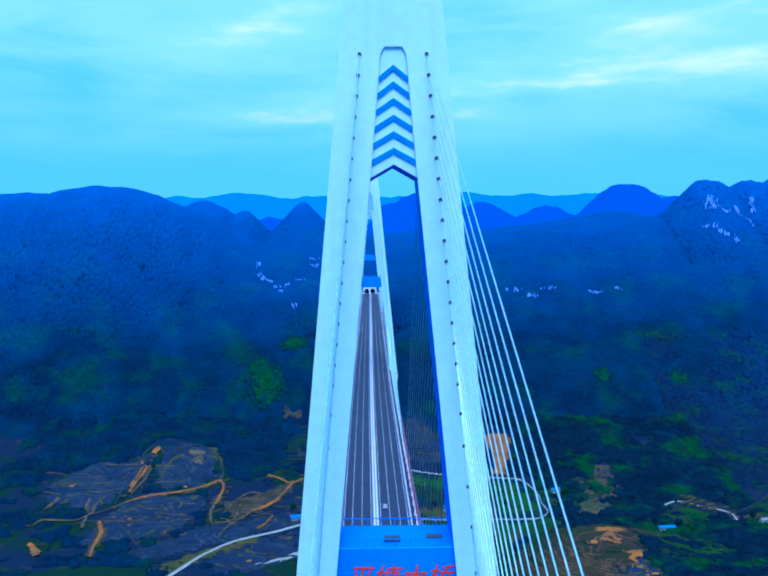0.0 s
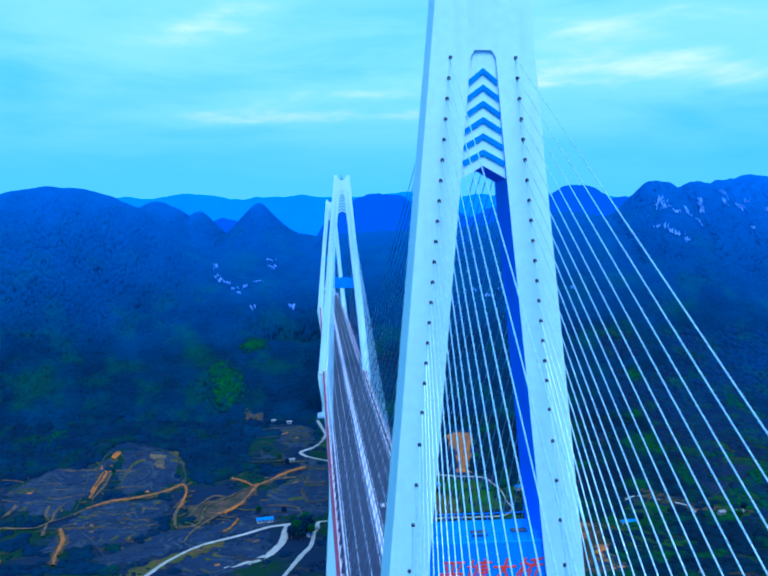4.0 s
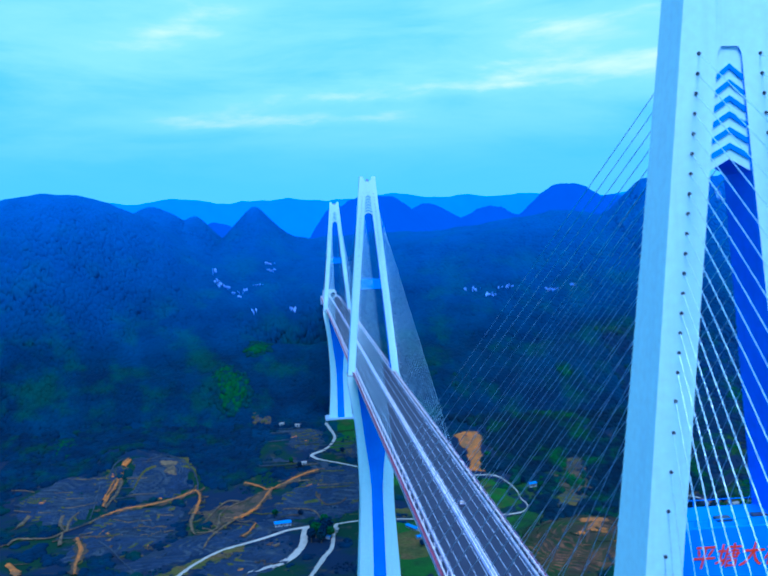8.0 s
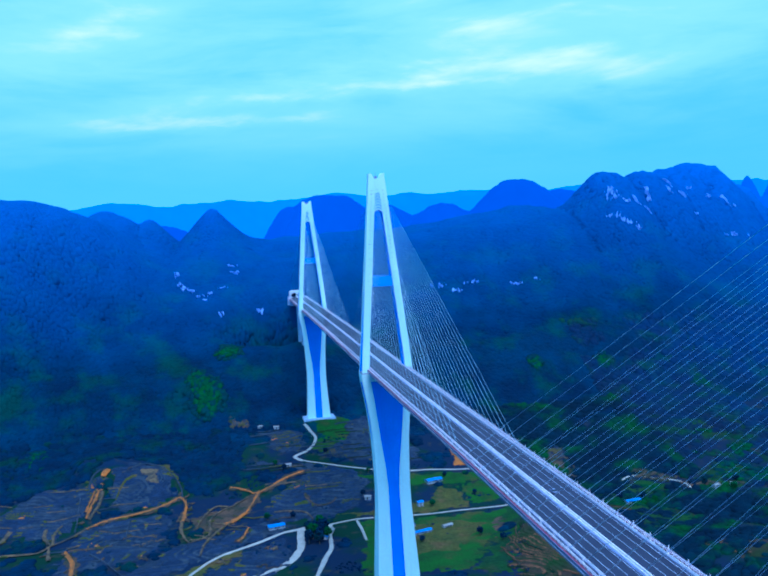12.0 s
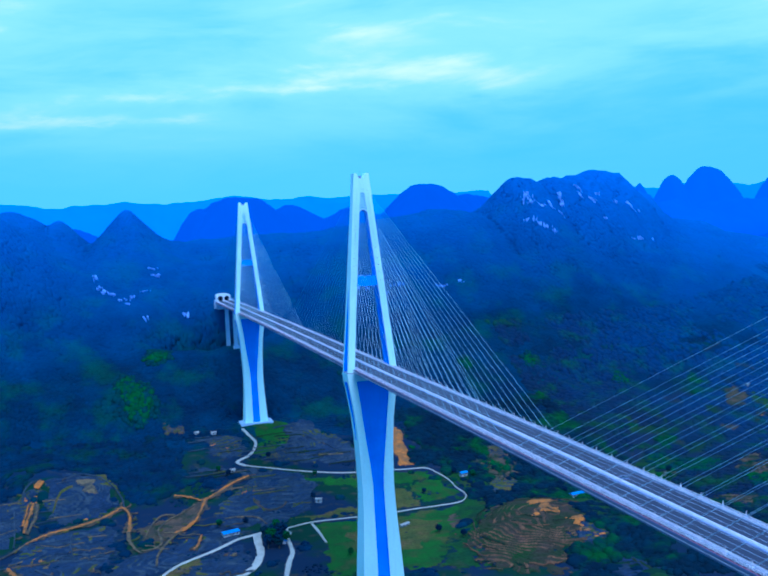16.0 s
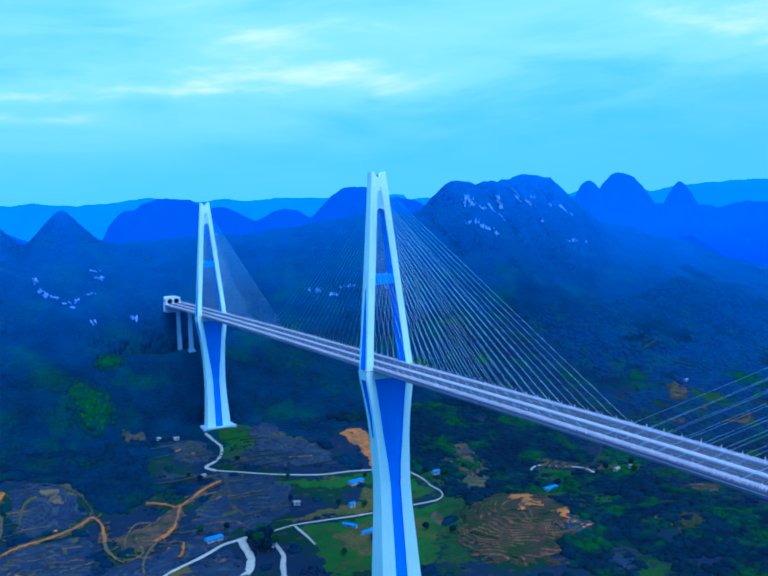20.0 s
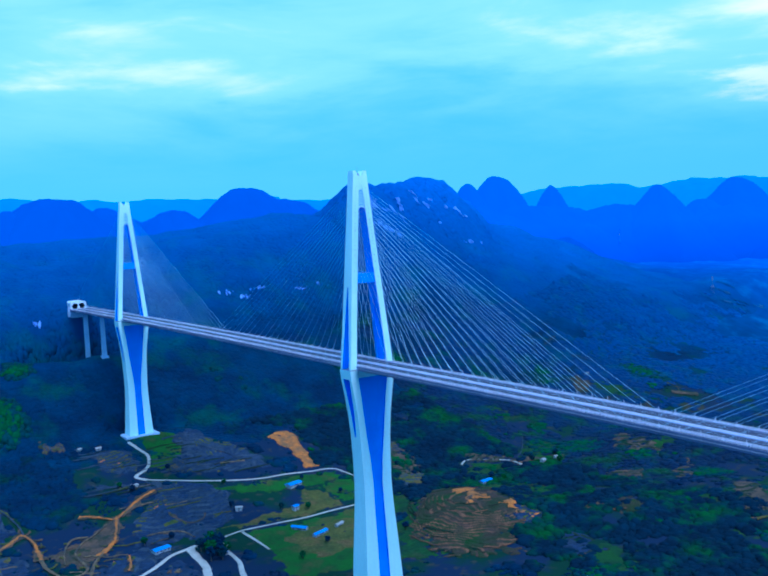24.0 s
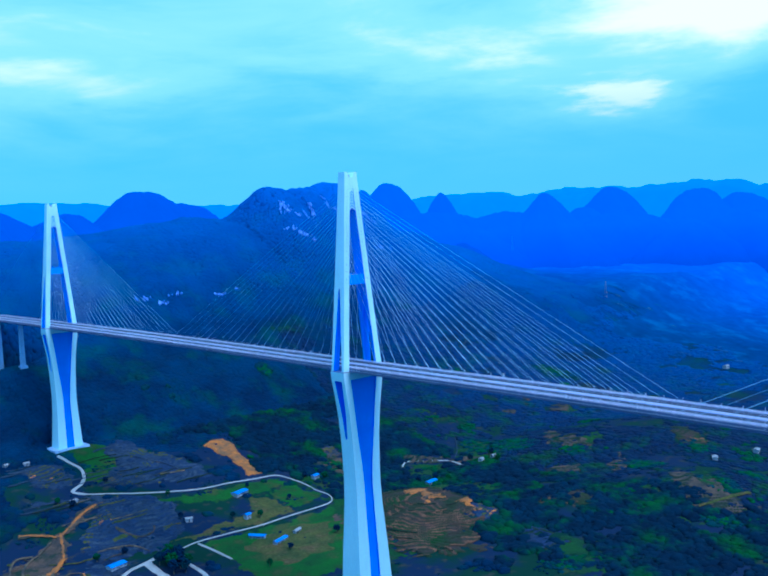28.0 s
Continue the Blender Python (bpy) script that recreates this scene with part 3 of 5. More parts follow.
    for yy in (-4.4, 4.4):
        part("handrail", block(-w + 0.6, w - 0.6, yy - 0.05, yy + 0.05, 71.3, 71.4), BLUE, beam)
        for k in range(9):
            xx = (w - 0.8) * (k / 4 - 1)
            part("post", block(xx - 0.05, xx + 0.05, yy - 0.05, yy + 0.05, 70.3, 71.3), BLUE, beam)
    # pier below the deck
    for s in (-1, 1):
        zs = [z for z in (-200, -145, -110, -92, -75, -56) if z + zd > ground + 6]
        zs = [ground - zd - 3] + zs
        def low(z, y0, y1):
            a, b = s * lerp(LOW_INN, z), s * lerp(LOW_OUT, z)
            return rect(min(a, b), max(a, b), y0, y1, z)
        d = lambda z: lerp(LOW_DEPTH, z) / 2
        inner = [0, 1, 0, 0] if s < 0 else [0, 0, 0, 1]
        bm = bmesh.new()
        loft(bm, [low(z, -d(z), d(z)) for z in zs], inner)
        loft(bm, [low(z, -d(z), d(z)) for z in (-10, -3)], inner)
        for side in (-1, 1):
            rows = []
            for z in (-56, -39, -25, -10):
                a, b = side * (1.0 + 3.2 * (z + 56) / 46), side * d(z)
                rows.append(low(z, min(a, b), max(a, b)))
            slot = inner[:]
            slot[2 if side < 0 else 0] = 1
            loft(bm, rows, slot)
        part("pier_leg", finish(bm), (WHITE, BLUE), top)
    bm = bmesh.new()
    zs = [ground - zd - 3] + [z for z in (-145, -92, -75, -55, -25) if z + zd > ground + 6] + [-9]
    loft(bm, [rect(-lerp(LOW_INN, z) - 0.1, lerp(LOW_INN, z) + 0.1, -lerp(LOW_DEPTH, z) / 2 + 1.4, lerp(LOW_DEPTH, z) / 2 - 1.4, z) for z in zs])
    part("pier_panel", finish(bm), BLUE, top, "blue recessed pier face")
    part("pier_beam", block(-14.0, 14.0, -6.6, 6.6, -9.5, -4.2, 0.2), WHITE, top)
    g = ground - zd
    part("pile_cap", block(-22, 22, -15, 15, g - 6, g + 3.2, 0.3), CONCRETE, top, "pale grey concrete pile cap")
    if lettered:
        cu = bpy.data.curves.new("lettering", "FONT")
        cu.body, cu.align_x, cu.align_y, cu.size, cu.extrude, cu.shear = "平塘大桥", "CENTER", "CENTER", 3.6, 0.06, 0.3
        cu.offset, cu.space_character = 0.0, 0.98
        t = new("lettering", cu)
        bpy.context.view_layer.update()
        me = bpy.data.meshes.new_from_object(t.evaluated_get(bpy.context.evaluated_depsgraph_get()))
        bpy.data.objects.remove(t)
        me.materials.clear()
        me.materials.append(LETTER)
        ob = new("lettering", me)
        ob.parent, ob.location, ob.rotation_euler = beam, (0.2, -4.66, 66.0), (radians(90), 0, 0)
        tagged(ob, "red raised lettering")
    return top


for n, (py, pg) in enumerate(PYLONS):
    pylon(py, pg, n == 0)


def stay_y(py, side, i):
    """Where the i-th stay of a fan meets the deck; the fans of the two end spans are shorter."""
    end = (py, side) in ((-550.0, -1), (550.0, 1))
    if (py, side) == (-550.0, 1):
        return py + 277.2 - 12.0 * i
    return py + side * ((224 - 9.9 * i) if end else (262 - 11.7 * i))


def stay(p, q, r=0.068):
    v = Vector(q) - Vector(p)
    bm = bmesh.new()
    bmesh.ops.create_cone(bm, cap_ends=False, segments=8, radius1=r, radius2=r, depth=v.length)
    for f in bm.faces:
        f.smooth = True
    ob = part("stay_cable", bm, CABLE)
    ob.matrix_world = Matrix.Translation((Vector(p) + Vector(q)) / 2) @ v.to_track_quat("Z", "Y").to_matrix().to_4x4()
    return tagged(ob, "white sheathed stay cable between pylon and deck edge", "stay cable", "stay cables")


for py, pg in PYLONS:
    for side in (-1, 1):
        for i, z in enumerate(ANCHORS):
            yd = stay_y(py, side, i)
            for s in (-1, 1):
                x = s * (lerp(INN, z) + lerp(OUT, z)) / 2
                stay((deck_x(py) + x, py + side * lerp(DEPTH, z) / 2, FEET[py] + z), (deck_x(yd) + s * 14.6, yd, deck_z(yd) + 0.6))

# deck
Y0, Y1, STEP = -815.0, 792.0, 10.0
NY = int((Y1 - Y0) / STEP) + 1
YS = np.linspace(Y0, Y1, NY)


def strip(name, prof, mats, parent, label="", ys=YS):
    """Sweep a closed profile of (x, dz) along the deck's line."""
    n = len(prof)
    verts = [(deck_x(y) + px, y, deck_z(y) + pz) for y in ys for px, pz in prof]
    faces = [(a * n + i, a * n + (i + 1) % n, (a + 1) * n + (i + 1) % n, (a + 1) * n + i) for a in range(len(ys) - 1) for i in range(n)]
    faces += [tuple(range(n))[::-1], tuple(range((len(ys) - 1) * n, len(ys) * n))]
    return mesh_part(name, verts, faces, mats, parent, label)


def bar(x0, x1, z0, z1):
    return [(x0, z0), (x0, z1), (x1, z1), (x1, z0)]


SPANS = ((-815, -560), (-540, -10), (10, 540), (560, 780))
deck = thing("bridge_deck", (0, 0, 0), "long straight motorway deck with dark asphalt and white railings", "bridge deck")
strip("deck_slab", bar(-14.0, 14.0, -0.5, -0.06), DECK, deck)
for s in (-1, 1):
    strip("carriageway", bar(*sorted((s * 1.1, s * 12.6)), -0.06, 0.0), ASPHALT, deck, "dark grey asphalt carriageway")
    strip("edge_girder", bar(*sorted((s * 13.6, s * 14.0)), -3.2, -0.5), GIRDER, deck)
    strip("girder_flange", bar(*sorted((s * 13.3, s * 14.3)), -3.3, -3.2), DECK, deck)
    for y0, y1 in SPANS:
        ys = np.linspace(y0, y1, max(2, int((y1 - y0) / 12) + 1))
        strip("red_walkway", bar(*sorted((s * 15.15, s * 16.35)), -0.2, 0.0), RED, deck, "red painted edge walkway", ys)
        strip("edge_plate", bar(*sorted((s * 16.35, s * 16.5)), -0.5, 0.35), GIRDER, deck, "", ys)
        strip("edge_rail", bar(*sorted((s * 16.3, s * 16.45)), -1.25, -1.05), RAIL, deck, "", ys)
        strip("edge_stringer", bar(*sorted((s * 15.9, s * 16.2)), -2.1, -1.6), GIRDER, deck, "", ys)
        strip("edge_walkway", bar(*sorted((s * 13.4, s * 15.15)), -0.45, -0.04), ASPHALT, deck, "", ys)
        # rail posts and the slanting brackets between them
        verts, faces = [], []
        for k, y in enumerate(np.arange(y0 + 1, y1 - 3, 3.0)):
            for ya, yb, za, zb, w in ((y, y, 0.0, 1.3, 0.10), (y, y + 3.0, -0.1, 0.75, 0.07)):
                for yy, zz in ((ya, za), (yb, zb)):
                    verts += [(deck_x(yy) + s * 15.0 + a * w, yy + c * w, deck_z(yy) + zz) for a, c in ((-1, -1), (1, -1), (1, 1), (-1, 1))]
                n = len(verts) - 8
                faces += [(n + i, n + (i + 1) % 4, n + 4 + (i + 1) % 4, n + 4 + i) for i in range(4)] + [(n + 4, n + 5, n + 6, n + 7)]
        mesh_part("railing", verts, faces, RAIL, deck, "close row of pale rail posts and slanting brackets", "stuff")
        for z in (0.55, 1.05):
            strip("guard_rail", bar(*sorted((s * 14.9, s * 15.1)), z, z + 0.14), RAIL, deck, "", ys)
    strip("kerb", bar(*sorted((s * 12.6, s * 13.4)), -0.06, 0.30), GIRDER, deck)
    for z in (0.45, 0.8, 1.15):
        strip("barrier_beam", bar(*sorted((s * 12.9, s * 13.08)), z, z + 0.2), RAIL, deck)
    # slender posts of the crash barrier, in a close row
    verts, faces = [], []
    for y in np.arange(Y0 + 1, Y1 - 3, 2.4):
        n = len(verts)
        verts += [(deck_x(y) + s * 13.1 + a * 0.09, y + c * 0.11, deck_z(y) + z) for z in (0.3, 1.15) for a, c in ((-1, -1), (1, -1), (1, 1), (-1, 1))]
        faces += [(n + i, n + (i + 1) % 4, n + 4 + (i + 1) % 4, n + 4 + i) for i in range(4)] + [(n + 4, n + 5, n + 6, n + 7)]
    mesh_part("crash_barrier", verts, faces, RAIL, deck, "close row of white crash barrier posts", "stuff")
    for x, w in ((1.7, 0.2), (5.2, 0.16), (8.8, 0.16), (11.9, 0.22)):
        strip("lane_line", bar(*sorted((s * x, s * (x + w))), -0.01, 0.012), LINE, deck)
strip("median_kerb", bar(-1.1, 1.1, -0.06, 0.12), DECK, deck)
for s in (-1, 1):
    strip("median_barrier", bar(*sorted((s * 0.42, s * 0.74)), 0.35, 1.0), RAIL, deck)


# ---- the land ----
PROFILE = [(-5000, -150), (-1200, -190), (-400, -214), (0, -203), (150, -207), (280, -205), (345, -194), (400, -180), (460, -167), (545, -148), (600, -108), (700, -46), (790, 2), (850, 36), (950, 76), (1130, 118), (1350, 116), (1600, 60), (2200, 0), (5000, -40)]
PY, PZ = np.array([p[0] for p in PROFILE], float), np.array([p[1] for p in PROFILE], float)
# hills: x, y, summit height, half-width in x, half-width in y, sharpness
HILLS = [(-494, 940, 198, 185, 190, 1.5), (-640, 1050, 190, 230, 230, 1.3), (-420, 1010, 176, 130, 150, 1.3), (-338, 1140, 182, 80, 100, 0.85), (-258, 1130, 162, 45, 70, 0.8), (-131, 1080, 174, 52, 75, 0.8),
         
         (626, 958, 210, 80, 120, 0.9), (715, 985, 204, 90, 120, 1.2), (790, 1020, 208, 90, 120, 1.1), (880, 1073, 221, 110, 130, 1.2), (975, 1085, 176, 70, 130, 1.3),
         (480, 1010, 150, 150, 160, 1.0), (330, 1000, 110, 170, 150, 1.1),
         (1085, 1060, 112, 165, 170, 1.0), (1230, 1120, 74, 200, 180, 1.0),
         (-1100, 900, 190, 300, 300, 1.2)]


# low knolls on the valley floor: x, y, rise, half-width
KNOLLS = [(-282, 465, 13, 42), (-225, 440, 9, 50), (222, 142, 20, 72), (330, 60, 14, 70), (470, -40, 16, 90), (520, 180, 14, 90), (650, 120, 22, 120), (-330, 380, 8, 50)]


def smooth_profile(y):
    return sum(np.interp(y + o, PY, PZ) * w for o, w in ((-24, 0.25), (0, 0.5), (24, 0.25)))


def wav(x, y, s, seed):
    a = np.sin(x / s + seed) * np.cos(y / s * 1.13 + seed * 2.1)
    b = np.sin((x + y) / s * 1.7 + seed * 3.3) * np.cos((x - y) / s * 1.55 + seed)
    c = np.sin((x * 0.6 - y) / s * 3.1 + seed * 1.7) * np.cos((x + y * 0.5) / s * 2.9 - seed)
    return a + 0.55 * b + 0.3 * c


def land(x, y):
    x, y = np.asarray(x, float), np.asarray(y, float)
    # the side valley opens low and wide to the east
    base = smooth_profile(y - 48 * np.clip((-100 - x) / 70, 0, 1) * np.clip((620 - y) / 150, 0, 1))
    base = base + (np.minimum(base, -62 + 0.05 * (y - 650)) - base) * np.clip((x - 900) / 220, 0, 1)
    base = base - 28 * np.exp(-(((x + 150) / 190) ** 2)) * np.clip((y - 900) / 120, 0, 1)
    z = base
    for hx, hy, top, wx, wy, k in HILLS:
        r = ((x - hx) / wx) ** 2 + ((y - hy) / wy) ** 2
        z = np.maximum(z, base + (top - base) * np.exp(-0.75 * r ** k))
    for hx, hy, rise, w in KNOLLS:
        z = z + rise * np.exp(-(((x - hx) ** 2 + (y - hy) ** 2) / w ** 2) ** 1.4)
    up = np.clip((base + 175) / 110, 0.06, 1)
    small = np.clip((z + 190) / 120, 0.05, 1)
    z = z + up * 5.0 * wav(x, y, 85, 1.3) + small * 3.0 * wav(x, y, 27, 4.2)
    crag = np.clip((z - 120) / 70, 0, 1) * np.clip((x - 480) / 80, 0, 1)
    z = z + crag * (5.0 * np.abs(wav(x, y, 17, 0.6)) - 3.5 + 1.2 * wav(x, y, 6.5, 2.9))
    # gully under the far approach
    z = z - 80 * np.exp(-(((x + 30) / 85) ** 2 + ((y - 742) / 36) ** 2) ** 1.2) + 10 * np.exp(-((x / 40) ** 2 + ((y - 664) / 30) ** 2))
    # levelled site round the far pylon and the far portal
    r = np.hypot((x - 0) / 34, (y - 548) / 26)
    z = z + (-147.0 - z) * np.clip(1.6 - r, 0, 1)
    return z


def spaced(lo, hi, fine, stops):
    """Grid lines: fine between lo and hi, ever wider out to the stops."""
    mid = list(np.arange(lo, hi + 0.1, fine))
    step, v, right = fine, hi, []
    while v < stops[1]:
        step = min(step * 1.09, 160)
        v += step
        right.append(v)
    step, v, left = fine, lo, []
    while v > stops[0]:
        step = min(step * 1.09, 160)
        v -= step
        left.append(v)
    return np.array(left[::-1] + mid + right)


def fast_mesh(name, verts, faces, mat, smooth=False):
    """A mesh from arrays: verts (n, 3), faces (m, k)."""
    me = bpy.data.meshes.new(name)
    verts, faces = np.asarray(verts, np.float32), np.asarray(faces, np.int32)
    k = faces.shape[1]
    me.vertices.add(len(verts))
    me.vertices.foreach_set("co", verts.ravel())
    me.loops.add(faces.size)
    me.loops.foreach_set("vertex_index", faces.ravel())
    me.polygons.add(len(faces))
    me.polygons.foreach_set("loop_start", np.arange(0, faces.size, k, dtype=np.int32))
    me.polygons.foreach_set("use_smooth", np.full(len(faces), smooth))
    me.update(calc_edges=True)
    me.materials.append(mat)
    return new(name, me)


GX, GY = spaced(-520, 720, 6, (-4600, 4800)), spaced(-60, 900, 6, (-4600, 4600))
XX, YY = np.meshgrid(GX, GY)
ZZ = land(XX, YY)
nx = len(GX)
ia = (np.arange(len(GY) - 1)[:, None] * nx + np.arange(nx - 1)[None]).ravel()
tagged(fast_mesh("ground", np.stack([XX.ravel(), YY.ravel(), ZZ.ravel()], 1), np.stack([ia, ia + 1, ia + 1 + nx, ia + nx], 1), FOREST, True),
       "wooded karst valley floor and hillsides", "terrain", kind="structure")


def ground_z(x, y):
    """Height of the ground sheet itself."""
    x, y = np.asarray(x, float), np.asarray(y, float)
    i, j = np.clip(np.searchsorted(GX, x) - 1, 0, nx - 2), np.clip(np.searchsorted(GY, y) - 1, 0, len(GY) - 2)
    u, v = (x - GX[i]) / (GX[i + 1] - GX[i]), (y - GY[j]) / (GY[j + 1] - GY[j])
    return (ZZ[j, i] * (1 - u) + ZZ[j, i + 1] * u) * (1 - v) + (ZZ[j + 1, i] * (1 - u) + ZZ[j + 1, i + 1] * u) * v


def inside(poly, x, y):
    hit = np.zeros(np.shape(x), bool)
    for (x0, y0), (x1, y1) in zip(poly, poly[1:] + poly[:1]):
        if y0 != y1:
            hit ^= ((y0 > y) != (y1 > y)) & (x < (x1 - x0) * (y - y0) / (y1 - y0) + x0)
    return hit


CLEAR = []  # polygons that stay free of trees
SOFT = []  # plots that trees have grown into
TERRACED = []  # polygons of stepped fields
LANES = []  # lanes and tracks, with half-widths


def field(name, poly, mat, label, rise=0.35, terrace=0.0, cell=1.7, fringe=9.0, category="field", banks=(BANK, OLIVE, SOIL), grown=False):
    """A patch of land with a frayed edge, laid on the ground; terrace: height of its steps."""
    (SOFT if grown else CLEAR).append(poly)
    if mat in (PLOUGH, TREAD):
        TERRACED.append(poly)
    px, py = [p[0] for p in poly], [p[1] for p in poly]
    xs, ys = np.arange(min(px) - 8, max(px) + 8, cell), np.arange(min(py) - 8, max(py) + 8, cell)
    x, y = np.meshgrid(xs, ys)
    cx, cy = x[:-1, :-1] + cell / 2, y[:-1, :-1] + cell / 2
    keep = inside(poly, cx + fringe * 0.5 * wav(cx, cy, 6, 2.0), cy + fringe * 0.5 * wav(cx, cy, 7, 5.0))
    z = ground_z(x, y)
    if terrace:
        zz = (z + 1.9 * wav(x, y, 27, 3.0)) / terrace
        fr = zz - np.floor(zz)
        up = (np.floor(zz) + np.clip((fr - 0.72) / 0.28, 0, 1) - zz) * terrace + 0.75 * terrace + rise
    else:
        up = np.full(x.shape, rise)
    # the rim runs out into the ground
    full = np.zeros((x.shape[0] + 4, x.shape[1] + 4))
    full[2:-3, 2:-3] = keep
    rim = sum(full[2 + a:2 + a + x.shape[0], 2 + c:2 + c + x.shape[1]] for a in (-2, -1, 0, 1) for c in (-2, -1, 0, 1)) / 16
    z = z + 0.05 + up * np.clip((rim - 0.35) / 0.5, 0, 1)
    n = x.shape[1]
    idx = (np.arange(x.shape[0] - 1)[:, None] * n + np.arange(n - 1)[None])[keep]
    faces = np.stack([idx, idx + 1, idx + 1 + n, idx + n], 1)
    used, inv = np.unique(faces, return_inverse=True)
    ob = fast_mesh(name, np.stack([x.ravel(), y.ravel(), z.ravel()], 1)[used], inv.reshape(-1, 4), mat, not terrace)
    if terrace:
        # the banks between the steps carry stones, dry grass and bare earth
        for m in banks:
            ob.data.materials.append(m)
        kx, ky = cx[keep], cy[keep]
        zz = (ground_z(kx, ky) + 1.9 * wav(kx, ky, 27, 3.0)) / terrace
        riser = (zz - np.floor(zz) > 0.72) & (wav(kx, ky, 17, 1.0) > -0.45)
        tone = wav(kx, ky, 24, 4.0) + 0.5 * wav(kx, ky, 7, 2.0)
        kind = np.where(riser, np.where(tone > 1.4, 3, np.where(tone > 0.6, 2, 1)), 0)
        ob.data.polygons.foreach_set("material_index", kind.astype(np.int32))
    return tagged(ob, label, category, kind="structure")


def smooth_line(pts, step=4.0):
    """A Catmull-Rom line through the points."""
    p = np.array([pts[0]] + list(pts) + [pts[-1]], float)
    out = []
    for a, b, c, d in zip(p, p[1:], p[2:], p[3:]):
        n = max(2, int(np.hypot(*(c - b)) / step))
        for t in np.arange(n) / n:
            out.append(0.5 * (2 * b + (c - a) * t + (2 * a - 5 * b + 4 * c - d) * t * t + (3 * b - a - 3 * c + d) * t ** 3))
    return np.array(out + [p[-1]])


EDGE = np.random.default_rng(5)


def lane(name, pts, width, mat, label, rise=0.9, ragged=0.0, category="lane"):
    width = 0.75 * width
    line = smooth_line(pts)
    LANES.append((line, width / 2 + 2.5))
    d = np.gradient(line, axis=0)
    side = np.stack([-d[:, 1], d[:, 0]], 1) / np.maximum(np.hypot(d[:, 0], d[:, 1]), 1e-6)[:, None]
    rows = []
    k = np.arange(len(line))
    for n, f in enumerate((-1, -0.5, 0, 0.5, 1)):
        w = width / 2 * np.maximum(0.15, 1 + 0.8 * ragged * np.sin(k * 0.21 + line[0, 0]) + ragged * (EDGE.normal(0, 0.7, len(k)) + 0.7 * np.sin(k * 0.37 + n)))
        q = line + side * (f * w)[:, None]
        rows.append(np.column_stack([q, ground_z(q[:, 0], q[:, 1]) + rise - (0.8 if abs(f) == 1 else 0)]))
    v = np.stack(rows, 1).reshape(-1, 3)
    a = (np.arange(len(line) - 1)[:, None] * 5 + np.arange(4)[None]).ravel()
    return tagged(fast_mesh(name, v, np.stack([a, a + 1, a + 6, a + 5], 1), mat, True), label, category, kind="structure")


# fields round the foot of the far pylon and along the valley
field("meadow", [(-16, 560), (31, 546), (47, 524), (35, 490), (-3, 444), (-18, 451), (-4, 498)], GRASS, "bright green meadow beside the far pylon")
field("meadow", [(13, 379), (69, 369), (113, 364), (170, 354), (180, 339), (139, 333), (91, 342), (57, 349)], GRASS, "long green meadow under the lane")
field("dry_meadow", [(-12, 283), (45, 291), (100, 297), (113, 335), (137, 310), (138, 276), (83, 265), (46, 274)], OLIVE, "dry olive-green meadow beside the lane")
field("meadow", [(9, 260), (39, 258), (90, 248), (171, 250), (154, 210), (84, 95), (-10, 120), (8, 208)], GRASS, "rough green pasture below the lane")
field("dry_meadow", [(30, 225), (95, 235), (140, 215), (90, 150), (30, 150)], OLIVE, "worn grass in the middle of the pasture", rise=0.6)
field("meadow", [(176, 333), (186, 300), (187, 281), (140, 278), (139, 330)], GRASS, "green paddock inside the bend of the lane")
field("terrace_field", [(-265, 440), (-238, 462), (-207, 453), (-193, 408), (-191, 392), (-210, 370), (-254, 371), (-267, 405)], PLOUGH, "dark ploughed terraces on a low hill", terrace=1.5)
field("terrace_field", [(-290, 330), (-259, 349), (-210, 351), (-196, 366), (-195, 325), (-192, 274), (-219, 225), (-300, 200)], PLOUGH, "dark ploughed terraces below a clay track", terrace=1.2)
field("terrace_field", [(-97, 436), (-41, 422), (24, 392), (35, 353), (11, 299), (-34, 277), (-94, 291), (-83, 337), (-35, 395)], PLOUGH, "dark ploughed terraces in curved steps", terrace=1.4)
field("terrace_field", [(33, 535), (67, 535), (107, 450), (113, 396), (31, 417), (-12, 436), (30, 480)], PLOUGH, "stony dark terraces above the lane", terrace=1.1)
field("terrace_field", [(-68, 524), (-26, 512), (-31, 467), (-52, 450), (-73, 469)], PLOUGH, "narrow dark terraces beside the lane", terrace=1.1)
field("terrace_field", [(-389, 378), (-349, 434), (-298, 422), (-275, 444), (-274, 405), (-290, 365), (-313, 308), (-373, 329)], PLOUGH, "dark ploughed terraces under the wood", terrace=1.5)
field("terrace_field", [(-180, 255), (-100, 285), (-60, 268), (-120, 225), (-165, 195), (-220, 150), (-240, 180)], PLOUGH, "dark field beside the pale lane", terrace=1.1)
field("terrace_field", [(-160, 160), (-110, 215), (-75, 240), (-68, 180), (-95, 140), (-140, 110)], PLOUGH, "dark field inside the fork of two lanes", terrace=1.1)
field("terrace_field", [(238, 245), (262, 226), (254, 118), (226, 80), (203, 61), (176, 30), (124, 67), (138, 149), (174, 186)], TREAD, "brown dry terraces in close curved steps", terrace=1.25, cell=1.2, fringe=26.0, banks=(TANBANK, TANBANK, BROWN))
field("dry_meadow", [(-172, 330), (-120, 345), (-100, 365), (-95, 335), (-130, 295), (-160, 275)], BROWN, "dry brown slope between two clay tracks")
